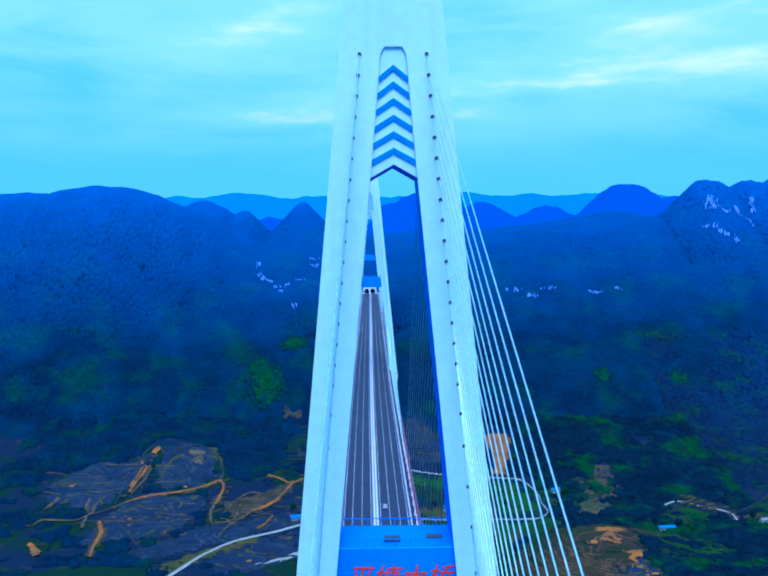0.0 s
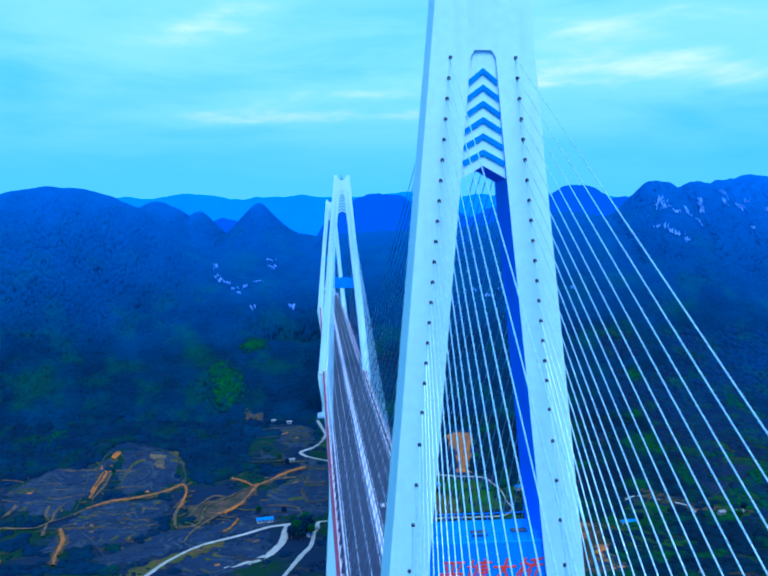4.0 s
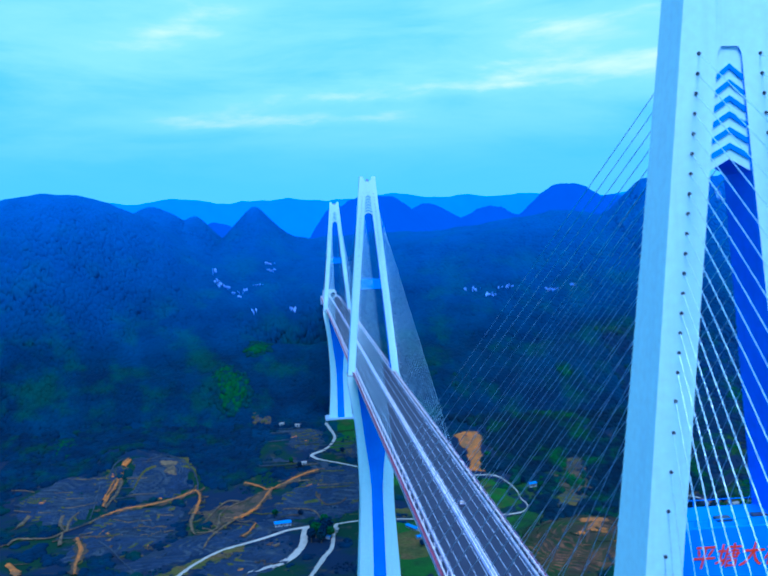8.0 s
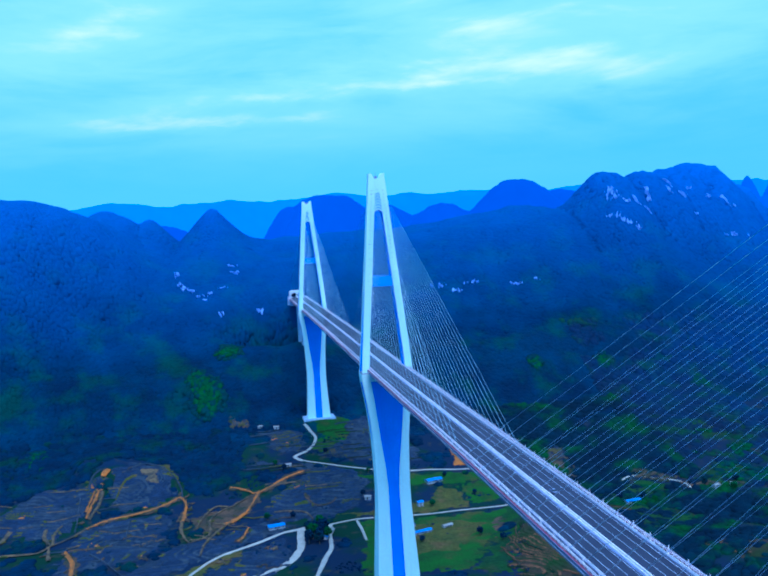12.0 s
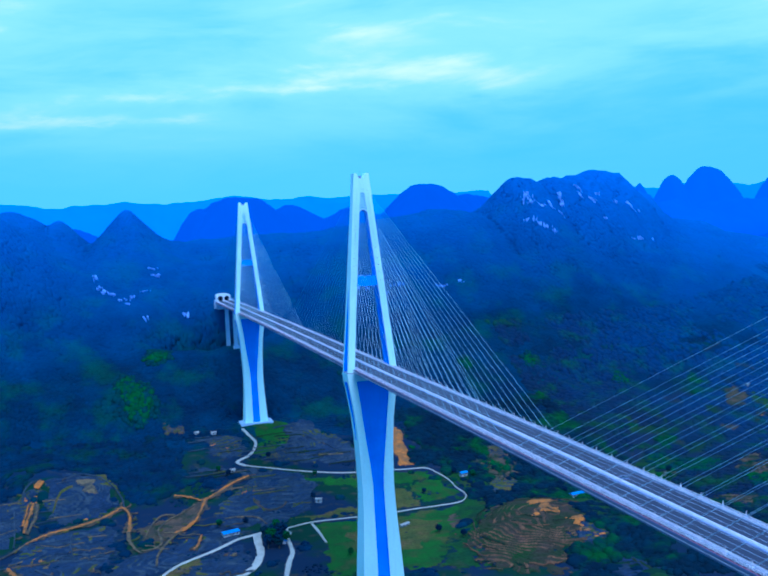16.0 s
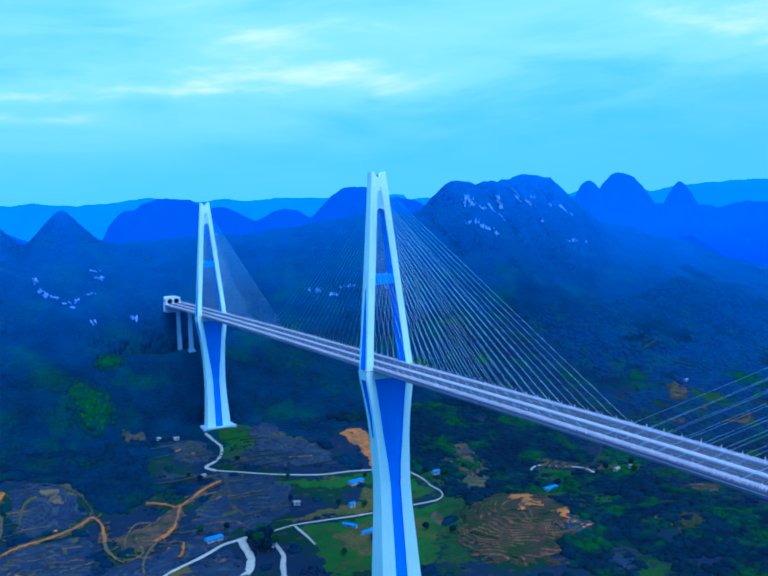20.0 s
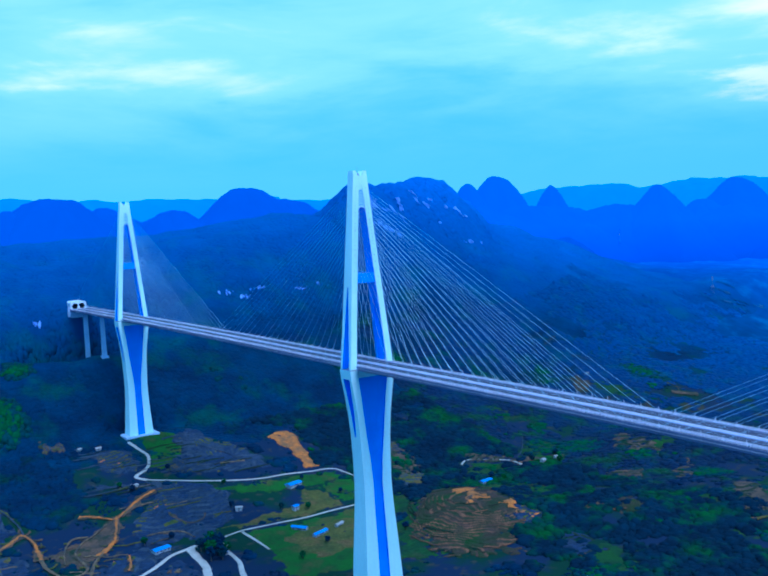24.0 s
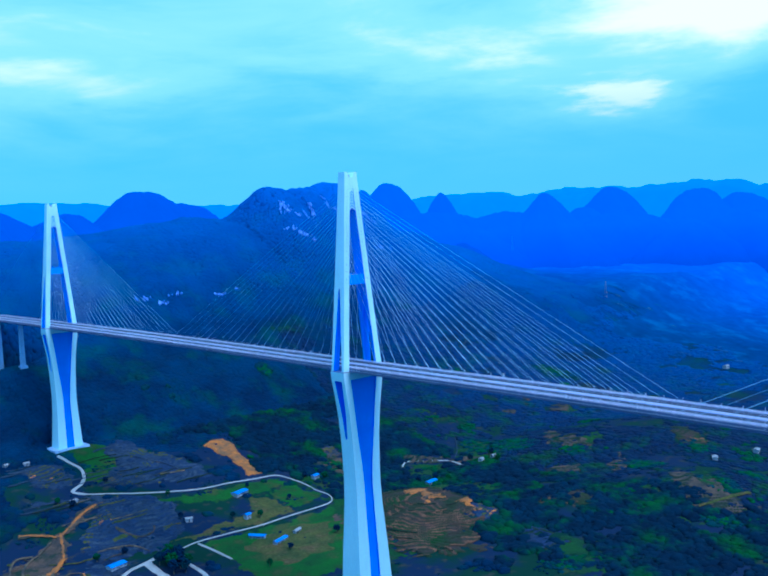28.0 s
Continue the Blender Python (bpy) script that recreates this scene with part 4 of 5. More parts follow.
field("dry_meadow", [(-225, 462), (-200, 455), (-190, 420), (-215, 430)], OLIVE, "dry grass on the hilltop")
field("dry_meadow", [(-205, 130), (-170, 180), (-120, 220), (-110, 213), (-160, 165), (-185, 120)], OLIVE, "dry verge of the pale lane")
field("terrace_field", [(247, 103), (258, 84), (233, 57), (222, 75)], PLOUGH, "dark bluish plot beside the brown terraces", terrace=1.1, fringe=12.0)
field("meadow", [(92, 95), (128, 165), (171, 250), (186, 282), (238, 262), (176, 192), (140, 155), (118, 70)], SIDEMEADOW, "rough green ground beside the brown terraces", rise=0.4, fringe=16.0, grown=True)
field("meadow", [(264, 232), (298, 216), (352, 182), (338, 122), (300, 96), (262, 104)], SIDEMEADOW, "green terraces behind the brown ones", rise=0.4, terrace=1.2, fringe=18.0, banks=(HEDGE, HEDGE, OLIVE), grown=True)
field("meadow", [(190, 300), (232, 290), (300, 245), (322, 232), (300, 262), (250, 320), (200, 345)], SIDEMEADOW, "green strip above the paddock", rise=0.4, fringe=18.0, grown=True)
field("bare_plot", [(151, 226), (158, 219), (139, 176), (135, 187)], BROWN, "narrow tan strip down the pasture", rise=0.7, fringe=12.0)
field("bare_plot", [(-125, 566), (-106, 554), (-95, 534), (-116, 536)], BROWN, "washed bare bank at the wood's edge", rise=0.7, terrace=1.3, fringe=16.0)
field("bare_plot", [(278, 399), (297, 387), (279, 357), (261, 363)], BROWN, "bare scree among the woods", rise=0.7, terrace=1.3, fringe=18.0)
field("dry_meadow", [(244, 314), (272, 300), (247, 263), (227, 286)], OLIVE, "tan stubble above the paddock", rise=0.7, terrace=1.3, fringe=14.0)

# random mosaic of small plots in the side valley
rng = np.random.default_rng(7)
PLOTS = [(SIDEMEADOW, "small green plot", "meadow"), (SIDEMEADOW, "small green plot at a wood's edge", "meadow"), (TREAD, "small dry grass plot", "dry_meadow"), (BROWN, "small bare brown plot", "bare_plot")]
for k in range(18):
    x, y = rng.uniform(190, 900), rng.uniform(-190, 420)
    if inside([(140, 60), (280, 60), (280, 230), (140, 230)], np.array(x), np.array(y)) or x - 0.55 * y < 160:
        continue
    a, w, h = rng.uniform(0, 3.14), rng.uniform(14, 40), rng.uniform(8, 20)
    poly = []
    for q in np.linspace(0, 2 * np.pi, 9)[:-1]:
        r = rng.uniform(0.75, 1.2)
        u, v = w * np.cos(q) * r, h * np.sin(q) * r
        poly.append((x + u * np.cos(a) - v * np.sin(a), y + u * np.sin(a) + v * np.cos(a)))
    m, lab, nm = PLOTS[int(rng.integers(len(PLOTS)))]
    field(nm, poly, m, lab, rise=0.5, terrace=1.5 if nm in ("terrace_field", "bare_plot") else 0, cell=2.4, fringe=22.0, banks=(HEDGE, HEDGE, BROWN), grown=True)
# plots and banks that stand out in the side valley
for nm, m, lab, poly in (
        ("meadow", SIDEMEADOW, "narrow green terrace beside a farmhouse", [(760, 472), (763, 450), (771, 411), (781, 376), (757, 359), (734, 386), (724, 415)]),
        ("bare_plot", BROWN, "bare brown slope below a farmhouse", [(735, 492), (746, 454), (690, 409), (677, 422)]),
        ("dry_meadow", TREAD, "tan stubble plot in the side valley", [(699, 391), (730, 388), (703, 367), (682, 371)]),
        ("bare_plot", BROWN, "brown cut bank above a lane", [(345, 319), (372, 322), (393, 297), (407, 277), (400, 269), (356, 300)]),
        ("meadow", SIDEMEADOW, "rounded green hillock above the farm", [(440, 300), (478, 314), (491, 286), (463, 233), (430, 218), (415, 257)]),
        ("bare_plot", BROWN, "reddish bare hillock beside the lane", [(262, 371), (280, 379), (293, 362), (285, 329), (263, 307), (240, 318)]),
        ("meadow", SIDEMEADOW, "green terrace under the lane", [(321, 283), (353, 286), (386, 259), (340, 226), (314, 244)]),
        ("bare_plot", BROWN, "long brown bank among woods", [(580, 255), (546, 197), (528, 131), (516, 126), (506, 184)]),
        ("dry_meadow", TREAD, "tan slope at a wood's edge", [(653, 101), (662, 70), (638, 27), (612, 24), (602, 60)]),
        ("bare_plot", BROWN, "reddish bare plot among woods", [(507, 103), (524, 92), (475, 59), (460, 70)]),
        ("bare_plot", BROWN, "wide bare brown slope", [(474, 4), (471, -34), (444, -91), (418, -93), (403, -57)]),
        ("meadow", SIDEMEADOW, "green strip along a brown slope", [(498, -14), (476, -50), (464, -89), (445, -93), (452, -58)]),
        ("dry_meadow", TREAD, "rough tan terraces on a low ridge", [(305, 87), (305, 54), (352, 42), (348, 9), (318, 8), (289, 42)]),
        ("meadow", SIDEMEADOW, "green plot on the ridge", [(416, 2), (422, -19), (384, -45), (370, -25)]),
        ("meadow", SIDEMEADOW, "green slope under the ridge", [(239, -5), (259, -20), (239, -60), (200, -90), (173, -62)]),
        ("terrace_field", PLOUGH, "dark stony plot under the ridge", [(252, 34), (259, 15), (231, -17), (202, -21), (210, 8)])):
    field(nm, poly, m, lab, rise=0.6, terrace=1.3 if nm != "meadow" else 0, cell=2.0, fringe=24.0, banks=(HEDGE, TANBANK, BROWN), grown=True)
# pale lanes
lane("lane", [(768, 580), (792, 589), (813, 596)], 3.0, BANK, "short pale lane high in the side valley", rise=2.2, ragged=0.3)
lane("lane", [(803, 548), (816, 541), (823, 527)], 3.0, BANK, "short pale lane beside a brown plot", rise=2.2, ragged=0.3)
lane("lane", [(405, 273), (432, 292), (465, 325)], 1.6, BANK, "pale footpath up the hillock", rise=2.0, ragged=0.3)
lane("lane", [(395, -75), (427, -89), (460, -100)], 5.0, OLIVE, "earth track across the brown slope", rise=2.0, ragged=0.3)
lane("lane", [(-22, 528), (-14, 503), (-12, 488), (-19, 466), (-29, 452), (-41, 444), (-44, 438), (-35, 427)], 5.4, PATHWAY, "pale concrete lane down from the far pylon", ragged=0.12)
lane("lane", [(-40, 430), (-19, 419), (23, 397), (75, 377), (118, 372), (149, 366), (176, 362), (186, 346), (192, 325), (192, 303), (195, 284), (188, 269), (173, 261), (127, 261), (80, 260), (43, 265), (7, 268), (-22, 262)], 2.1, PATHWAY, "narrow pale lane that loops round the meadows", ragged=0.08)
lane("lane", [(-22, 262), (-27, 230), (-30, 195), (-40, 165), (-53, 120), (-62, 80)], 6.0, PATHWAY, "pale lane with worn edges", ragged=0.15)
lane("lane", [(7, 264), (8, 236), (7, 203)], 3.6, PATHWAY, "short pale farm track", ragged=0.15)
lane("lane", [(-190, 95), (-177, 135), (-163, 172), (-140, 207), (-100, 233), (-76, 252), (-60, 257), (-44, 262)], 6.0, PATHWAY, "pale lane along the dark fields", ragged=0.08)
lane("lane", [(-54, 258), (-57, 230), (-60, 205), (-68, 180), (-85, 158), (-110, 140)], 11.0, PATHWAY, "wide pale concrete yard road", ragged=0.12)
lane("lane", [(329, 295), (346, 304), (370, 290), (393, 273), (392, 246)], 2.6, PATHWAY, "narrow pale lane along a green terrace", ragged=0.1)
# clay tracks and scars
rag = np.random.default_rng(21)


def clay(name, pts, width, mat, label, rise=2.1, ragged=0.4, category="track"):
    """A bare track with washed-out spurs running off it downhill."""
    lane(name, pts, 1.05 * width, mat, label, rise, ragged, category)
    if mat is SOIL and width < 8:
        lane("clay_wash", pts, 2.0 * width, BROWN, "brown soil washed down beside a clay track", rise - 0.35, 0.55, category)
    line = smooth_line(pts, 5.0)
    for i in range(1, len(line) - 2, 2):
        if rag.random() < 0.4:
            a = rag.uniform(-0.9, 0.9) + math.atan2(*(line[i + 1] - line[i])[::-1]) + rag.choice([0.5, -0.5, 2.6])
            r = rag.uniform(4, 5 + 1.6 * width)
            p = line[i] + 0.3 * width * np.array([math.cos(a), math.sin(a)])
            q = p + r * np.array([math.cos(a), math.sin(a)])
            w = rag.uniform(-0.25, 0.25) * r * np.array([-math.sin(a), math.cos(a)])
            lane("clay_spur", [tuple(p), tuple((p + q) / 2 + w), tuple(q)], rag.uniform(1.8, 3.4), rag.choice([BROWN, OLIVE, BROWN, OLIVE]), "washed-out clay spur beside a track", rise - 0.2, 0.5, category)


for width, mat, text, pts in (
        (5.2, SOIL, "orange clay track along a terraced hill", [(-284, 330), (-263, 348), (-239, 354), (-216, 363), (-197, 375), (-185, 385), (-178, 364), (-180, 324)]),
        (3.4, TAN, "pale earth track across the slope", [(-364, 258), (-361, 277), (-340, 275), (-323, 276), (-314, 292), (-298, 309), (-284, 330)]),
        (4.4, TAN, "worn end of a clay track", [(-180, 324), (-181, 302), (-176, 269), (-170, 256)]),
        (15.0, SOIL, "bare orange clay patch on the hilltop", [(-278, 434), (-272, 444)]),
        (3.0, BANK, "stony rim of a terraced hill", [(-291, 406), (-292, 429), (-288, 440), (-281, 447)]),
        (2.6, BANK, "stony rim of a terraced hill", [(-245, 445), (-229, 460), (-211, 450), (-193, 426), (-184, 403), (-183, 385)]),
        (4.0, SOIL, "washed-out clay gully", [(-280, 413), (-282, 394), (-286, 371), (-287, 352)]),
        (3.4, TAN, "washed-out clay gully", [(-275, 410), (-277, 382), (-281, 367), (-283, 349)]),
        (3.4, SOIL, "washed-out clay gully", [(-285, 412), (-287, 389), (-289, 366)]),
        (2.2, BANK, "pale stony path down the hill", [(-299, 400), (-296, 355), (-295, 323)]),
        (3.4, TAN, "worn earth track", [(-314, 292), (-325, 315), (-326, 333)]),
        (3.0, TAN, "worn earth track", [(-313, 292), (-316, 322), (-310, 338)]),
        (4.0, TAN, "worn earth track", [(-315, 287), (-309, 249)]),
        (5.5, SOIL, "reddish clay bank", [(-296, 270), (-284, 234), (-279, 196), (-273, 163)]),
        (3.4, BROWN, "brown earth bank", [(-293, 271), (-276, 271), (-257, 267)]),
        (4.0, SOIL, "orange clay track through dark terraces", [(-37, 398), (-61, 385), (-84, 366), (-98, 357), (-112, 373), (-126, 385)]),
        (3.4, SOIL, "orange clay track down the slope", [(-93, 361), (-103, 334), (-113, 311)]),
        (9.0, SOIL, "bare clay at the foot of a track", [(-110, 316), (-122, 304), (-134, 296)]),
        (3.0, TAN, "winding earth track", [(-170, 256), (-155, 266), (-149, 281), (-150, 315), (-138, 334), (-123, 341), (-107, 352)]),
        (2.6, TAN, "winding earth track", [(-165, 296), (-160, 321), (-153, 337), (-143, 347), (-130, 341)]),
        (3.0, TAN, "winding earth track", [(-126, 301), (-143, 278), (-155, 246), (-159, 212)]),
        (8.0, SOIL, "reddish clay bank", [(-346, 206), (-337, 192), (-326, 169)]),
        (1.8, BANK, "pale stony line in a ploughed field", [(-270, 255), (-253, 229), (-238, 198), (-219, 163)]),
        (4.0, OLIVE, "dry bank in the terraces", [(-259, 391), (-256, 410), (-248, 426), (-238, 432)]),
        (1.8, BANK, "pale stony line in a ploughed field", [(-238, 345), (-239, 310), (-235, 263)]),
        (5.0, TAN, "pale bank at the wood's edge", [(-371, 309), (-369, 323), (-365, 339)]),
        (3.6, BROWN, "curved brown bank in the terraces", [(-41, 346), (-39, 331), (-30, 313), (-14, 316), (-8, 326)]),
        (2.2, TAN, "curved dry bank in the terraces", [(-80, 308), (-64, 308), (-46, 300), (-39, 279)]),
        (5.0, SOIL, "small reddish clay bank", [(-109, 276), (-114, 256), (-122, 240)]),
        (2.4, BANK, "stone rows on a dark terrace", [(45, 505), (61, 480), (76, 454), (85, 431)]),
        (2.2, TAN, "dry bank on a dark terrace", [(58, 429), (76, 426), (88, 424)])):
    clay("clay_track", pts, width, mat, text)
field("dry_meadow", [(-235, 447), (-218, 447), (-209, 424), (-218, 411), (-230, 429)], TAN, "bare tan patch on the hilltop", rise=1.8, fringe=10.0)
field("clay_scar", [(148, 476), (160, 484), (180, 480), (182, 460), (175, 436), (169, 404), (165, 374), (148, 375), (153, 405), (155, 430), (149, 451)], SOIL, "tan-orange landslip scar above the lane", rise=1.2, fringe=4.0, category="landslip")
clay("clay_scar", [(700, 330), (730, 320), (760, 345)], 12.0, BROWN, "bare brown bank in the side valley", rise=2.1, ragged=0.5, category="landslip")
clay("clay_scar", [(840, 360), (870, 330)], 22.0, BROWN, "bare brown quarry floor", rise=2.1, ragged=0.4, category="landslip")

for poly in ([(239, 205), (259, 213), (228, 125), (202, 134), (225, 170)], [(239, 116), (249, 110), (236, 84), (224, 90)]):
    field("clay_patch", poly, SOIL, "bare orange clay on the brown terraces", rise=1.7, terrace=1.15, fringe=20.0, category="clay", banks=(BROWN, BROWN, OLIVE))

# dry banks and washed soil that follow the contours of the fields
STROKES = np.random.default_rng(33)
for (x0, x1, y0, y1), count, mats in (((-380, -190, 200, 450), 64, (BANK, TAN, BANK, TAN)), ((-180, 30, 160, 440), 90, (BANK, TAN, OLIVE, BANK, TAN, BROWN)), ((-70, 115, 400, 535), 60, (BANK, BANK, BANK, HEDGE)), ((130, 262, 40, 230), 44, (TANBANK, TANBANK, HEDGE, BROWN))):
    for k in range(count):
        p = np.array([STROKES.uniform(x0, x1), STROKES.uniform(y0, y1)])
        if not any(inside(poly, p[0], p[1]) for poly in TERRACED):
            continue
        line = [tuple(p)]
        for q in range(int(STROKES.integers(3, 11))):
            gx = float(ground_z(p[0] + 4, p[1]) - ground_z(p[0] - 4, p[1])) + 0.25 * STROKES.normal()
            gy = float(ground_z(p[0], p[1] + 4) - ground_z(p[0], p[1] - 4)) + 0.25 * STROKES.normal()
            g = math.hypot(gx, gy) + 1e-6
            p = p + 5.0 * np.array([-gy, gx]) / g
            line.append((float(p[0]), float(p[1])))
        lane("terrace_bank", line, STROKES.uniform(0.7, 1.7), mats[int(STROKES.integers(len(mats)))], "dry bank along the edge of a terrace", 1.9, 0.5, "field bank")

# ---- woods ----
ICO = bmesh.new()
bmesh.ops.create_icosphere(ICO, subdivisions=1, radius=1.0)
ICO_V = np.array([v.co for v in ICO.verts])
ICO_F = np.array([[v.index for v in f.verts] for f in ICO.faces])
ICO.free()
LUMP = bmesh.new()
bmesh.ops.create_icosphere(LUMP, subdivisions=2, radius=1.0)
LUMP_V = np.array([v.co for v in LUMP.verts])
LUMP_F = np.array([[v.index for v in f.verts] for f in LUMP.faces])
LUMP.free()


def wood(name, x0, x1, y0, y1, gap, size, keep, mat, label, seed, lift=0.3, flat=(0.17, 0.30), free=False, vary=0.22, rough=0.28, fine=False):
    """Crowns of a wood, jittered and uneven, where keep(x, y) lets them stand."""
    r = np.random.default_rng(seed)
    x, y = np.meshgrid(np.arange(x0, x1, gap), np.arange(y0, y1, gap))
    x, y = x.ravel() + r.uniform(-0.5, 0.5, x.size) * gap, y.ravel() + r.uniform(-0.5, 0.5, x.size) * gap
    ok = keep(x, y)
    for poly in [] if free else CLEAR:
        px, py = [p[0] for p in poly], [p[1] for p in poly]
        near = ok & (x > min(px)) & (x < max(px)) & (y > min(py)) & (y < max(py))
        ok[near] &= ~inside(poly, x[near] + 5 * wav(x[near], y[near], 9, 2.0), y[near] + 5 * wav(x[near], y[near], 8, 5.0))
    for poly in SOFT:
        px, py = [p[0] for p in poly], [p[1] for p in poly]
        near = ok & (x > min(px)) & (x < max(px)) & (y > min(py)) & (y < max(py))
        ok[near] &= ~(inside(poly, x[near], y[near]) & (wav(x[near], y[near], 12, 4.0) > -0.35) & (r.random(int(near.sum())) < 0.85))
    for line, half in LANES:
        near = np.flatnonzero(ok & (x > line[:, 0].min() - half) & (x < line[:, 0].max() + half) & (y > line[:, 1].min() - half) & (y < line[:, 1].max() + half))
        if len(near):
            d = np.hypot(x[near, None] - line[None, :, 0], y[near, None] - line[None, :, 1]).min(1)
            ok[near[d < half + size]] = False
    for py, pg in PYLONS:
        ok &= ~((np.abs(x) < 30) & (np.abs(y - py) < 24))
    ok &= ~((np.abs(x) < 15) & (y > 770) & (y < 800))
    x, y = x[ok], y[ok]
    n = len(x)
    base_v, base_f = (LUMP_V, LUMP_F) if fine else (ICO_V, ICO_F)
    count = len(base_v)
    s = size * np.exp(np.clip(r.normal(0, vary, n), -2, 0.5)) * (1 + 0.15 * wav(x, y, 40, 2.2))
    h = s * r.uniform(*flat, n)
    v = base_v[None] * (1 + r.uniform(-rough, rough, (n, count, 1)))
    a = r.uniform(0, 6.28, n)[:, None]
    vx = (v[..., 0] * np.cos(a) - v[..., 1] * np.sin(a)) * s[:, None] + x[:, None]
    vy = (v[..., 0] * np.sin(a) + v[..., 1] * np.cos(a)) * s[:, None] + y[:, None]
    vz = v[..., 2] * h[:, None] + ground_z(vx, vy) + (h * lift)[:, None]
    f = (base_f[None] + count * np.arange(n)[:, None, None]).reshape(-1, 3)
    return tagged(fast_mesh(name, np.stack([vx, vy, vz], -1).reshape(-1, 3), f, mat, True), label, "woodland", kind="stuff")


def slope_wood(x, y):
    z = land(x, y)
    return (z > -162 + 18 * wav(x, y, 60, 0.7))


def valley_wood(x, y):
    z = land(x, y)
    dense = 0.25 + 0.9 * (x < -110) * (y > 380) + 1.1 * (x > 195) - 0.75 * ((x > -120) & (x < 190) & (y < 400))
    return (z <= -150) & (wav(x, y, 34, 3.1) + 0.5 * wav(x, y, 11, 0.4) > 0.55 - dense)


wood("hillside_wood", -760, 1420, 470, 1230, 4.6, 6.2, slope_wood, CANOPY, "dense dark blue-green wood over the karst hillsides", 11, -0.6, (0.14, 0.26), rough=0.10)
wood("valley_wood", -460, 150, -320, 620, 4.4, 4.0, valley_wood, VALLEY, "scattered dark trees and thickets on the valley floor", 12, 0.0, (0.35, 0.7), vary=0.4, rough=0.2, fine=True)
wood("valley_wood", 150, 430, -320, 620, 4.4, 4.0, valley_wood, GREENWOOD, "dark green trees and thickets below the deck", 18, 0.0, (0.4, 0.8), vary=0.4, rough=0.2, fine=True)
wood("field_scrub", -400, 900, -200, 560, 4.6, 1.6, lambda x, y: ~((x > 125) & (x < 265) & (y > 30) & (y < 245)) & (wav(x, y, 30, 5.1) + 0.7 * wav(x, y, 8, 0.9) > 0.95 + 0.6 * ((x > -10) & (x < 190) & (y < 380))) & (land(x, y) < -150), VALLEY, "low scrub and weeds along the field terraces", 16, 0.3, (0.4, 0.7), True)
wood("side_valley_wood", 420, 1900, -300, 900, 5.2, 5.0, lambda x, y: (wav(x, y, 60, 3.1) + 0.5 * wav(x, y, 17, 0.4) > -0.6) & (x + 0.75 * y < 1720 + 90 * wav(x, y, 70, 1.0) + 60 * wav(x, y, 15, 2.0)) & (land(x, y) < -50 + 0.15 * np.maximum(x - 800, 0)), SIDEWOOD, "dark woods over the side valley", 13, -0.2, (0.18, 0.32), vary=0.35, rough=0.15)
wood("bright_thicket", 150, 900, -200, 480, 3.4, 3.0, lambda x, y: (wav(x, y, 45, 6.1) + 0.6 * wav(x, y, 14, 1.4) + 0.2 * wav(x, y, 4, 0.7) > 1.35), FRESH, "brighter green thickets between the plots", 14, 1.2)
# fresh green stands high in the woods: bright crowns in the middle, thinning out into half-green ones
STANDS = [(-153, 599, 19), (-167, 626, 11), (-115, 684, 15), (341, 602, 8), (450, 602, 9),
          (-366, 508, 15), (582, 547, 12), (487, 245, 22), (471, 279, 20), (874, 447, 22), (700, 520, 14), (231, 335, 14), (338, 208, 14),
          (455, 267, 14), (496, 144, 10), (501, 48, 14), (397, -20, 15), (603, 27, 14), (464, -63, 13), (448, -78, 11), (379, -77, 10), (386, -102, 12), (409, -134, 13), (527, -73, 12), (322, -13, 8), (200, -48, 14), (226, -63, 9), (323, -57, 7)]
for n, (cx, cy, r) in enumerate(STANDS):
    for mat, near, gap, size, up, text in ((FRESH, 0.6, 2.6, 3.4, 0.45, "fresh green stand of trees in the wooded slope"), (HALF, 1.8, 3.6, 3.6, 0.2, "half-green crowns round a fresh stand of trees")):
        pick = np.random.default_rng(170 + n)
        wood("fresh_thicket", cx - 2 * r, cx + 2 * r, cy - 2.4 * r, cy + 2.4 * r, gap, size,
             lambda x, y: ((x - cx) / r) ** 2 + ((y - cy) / (1.25 * r)) ** 2 + 0.35 * wav(x, y, 7, 1.0) + 0.45 * wav(x, y, 16, 3.0) + pick.normal(0, 0.45, np.shape(x)) < near, mat, text, 70 + n, up, (0.22, 0.36))
wood("bright_thicket", -420, 420, 420, 690, 3.6, 3.2, lambda x, y: (wav(x, y, 60, 2.1) + 0.6 * wav(x, y, 14, 1.4) + 0.2 * wav(x, y, 4, 0.2) > 1.75), HALF, "half-green crowns in the hillside wood", 15, 0.2, (0.2, 0.34))

# ---- distant ranges ----


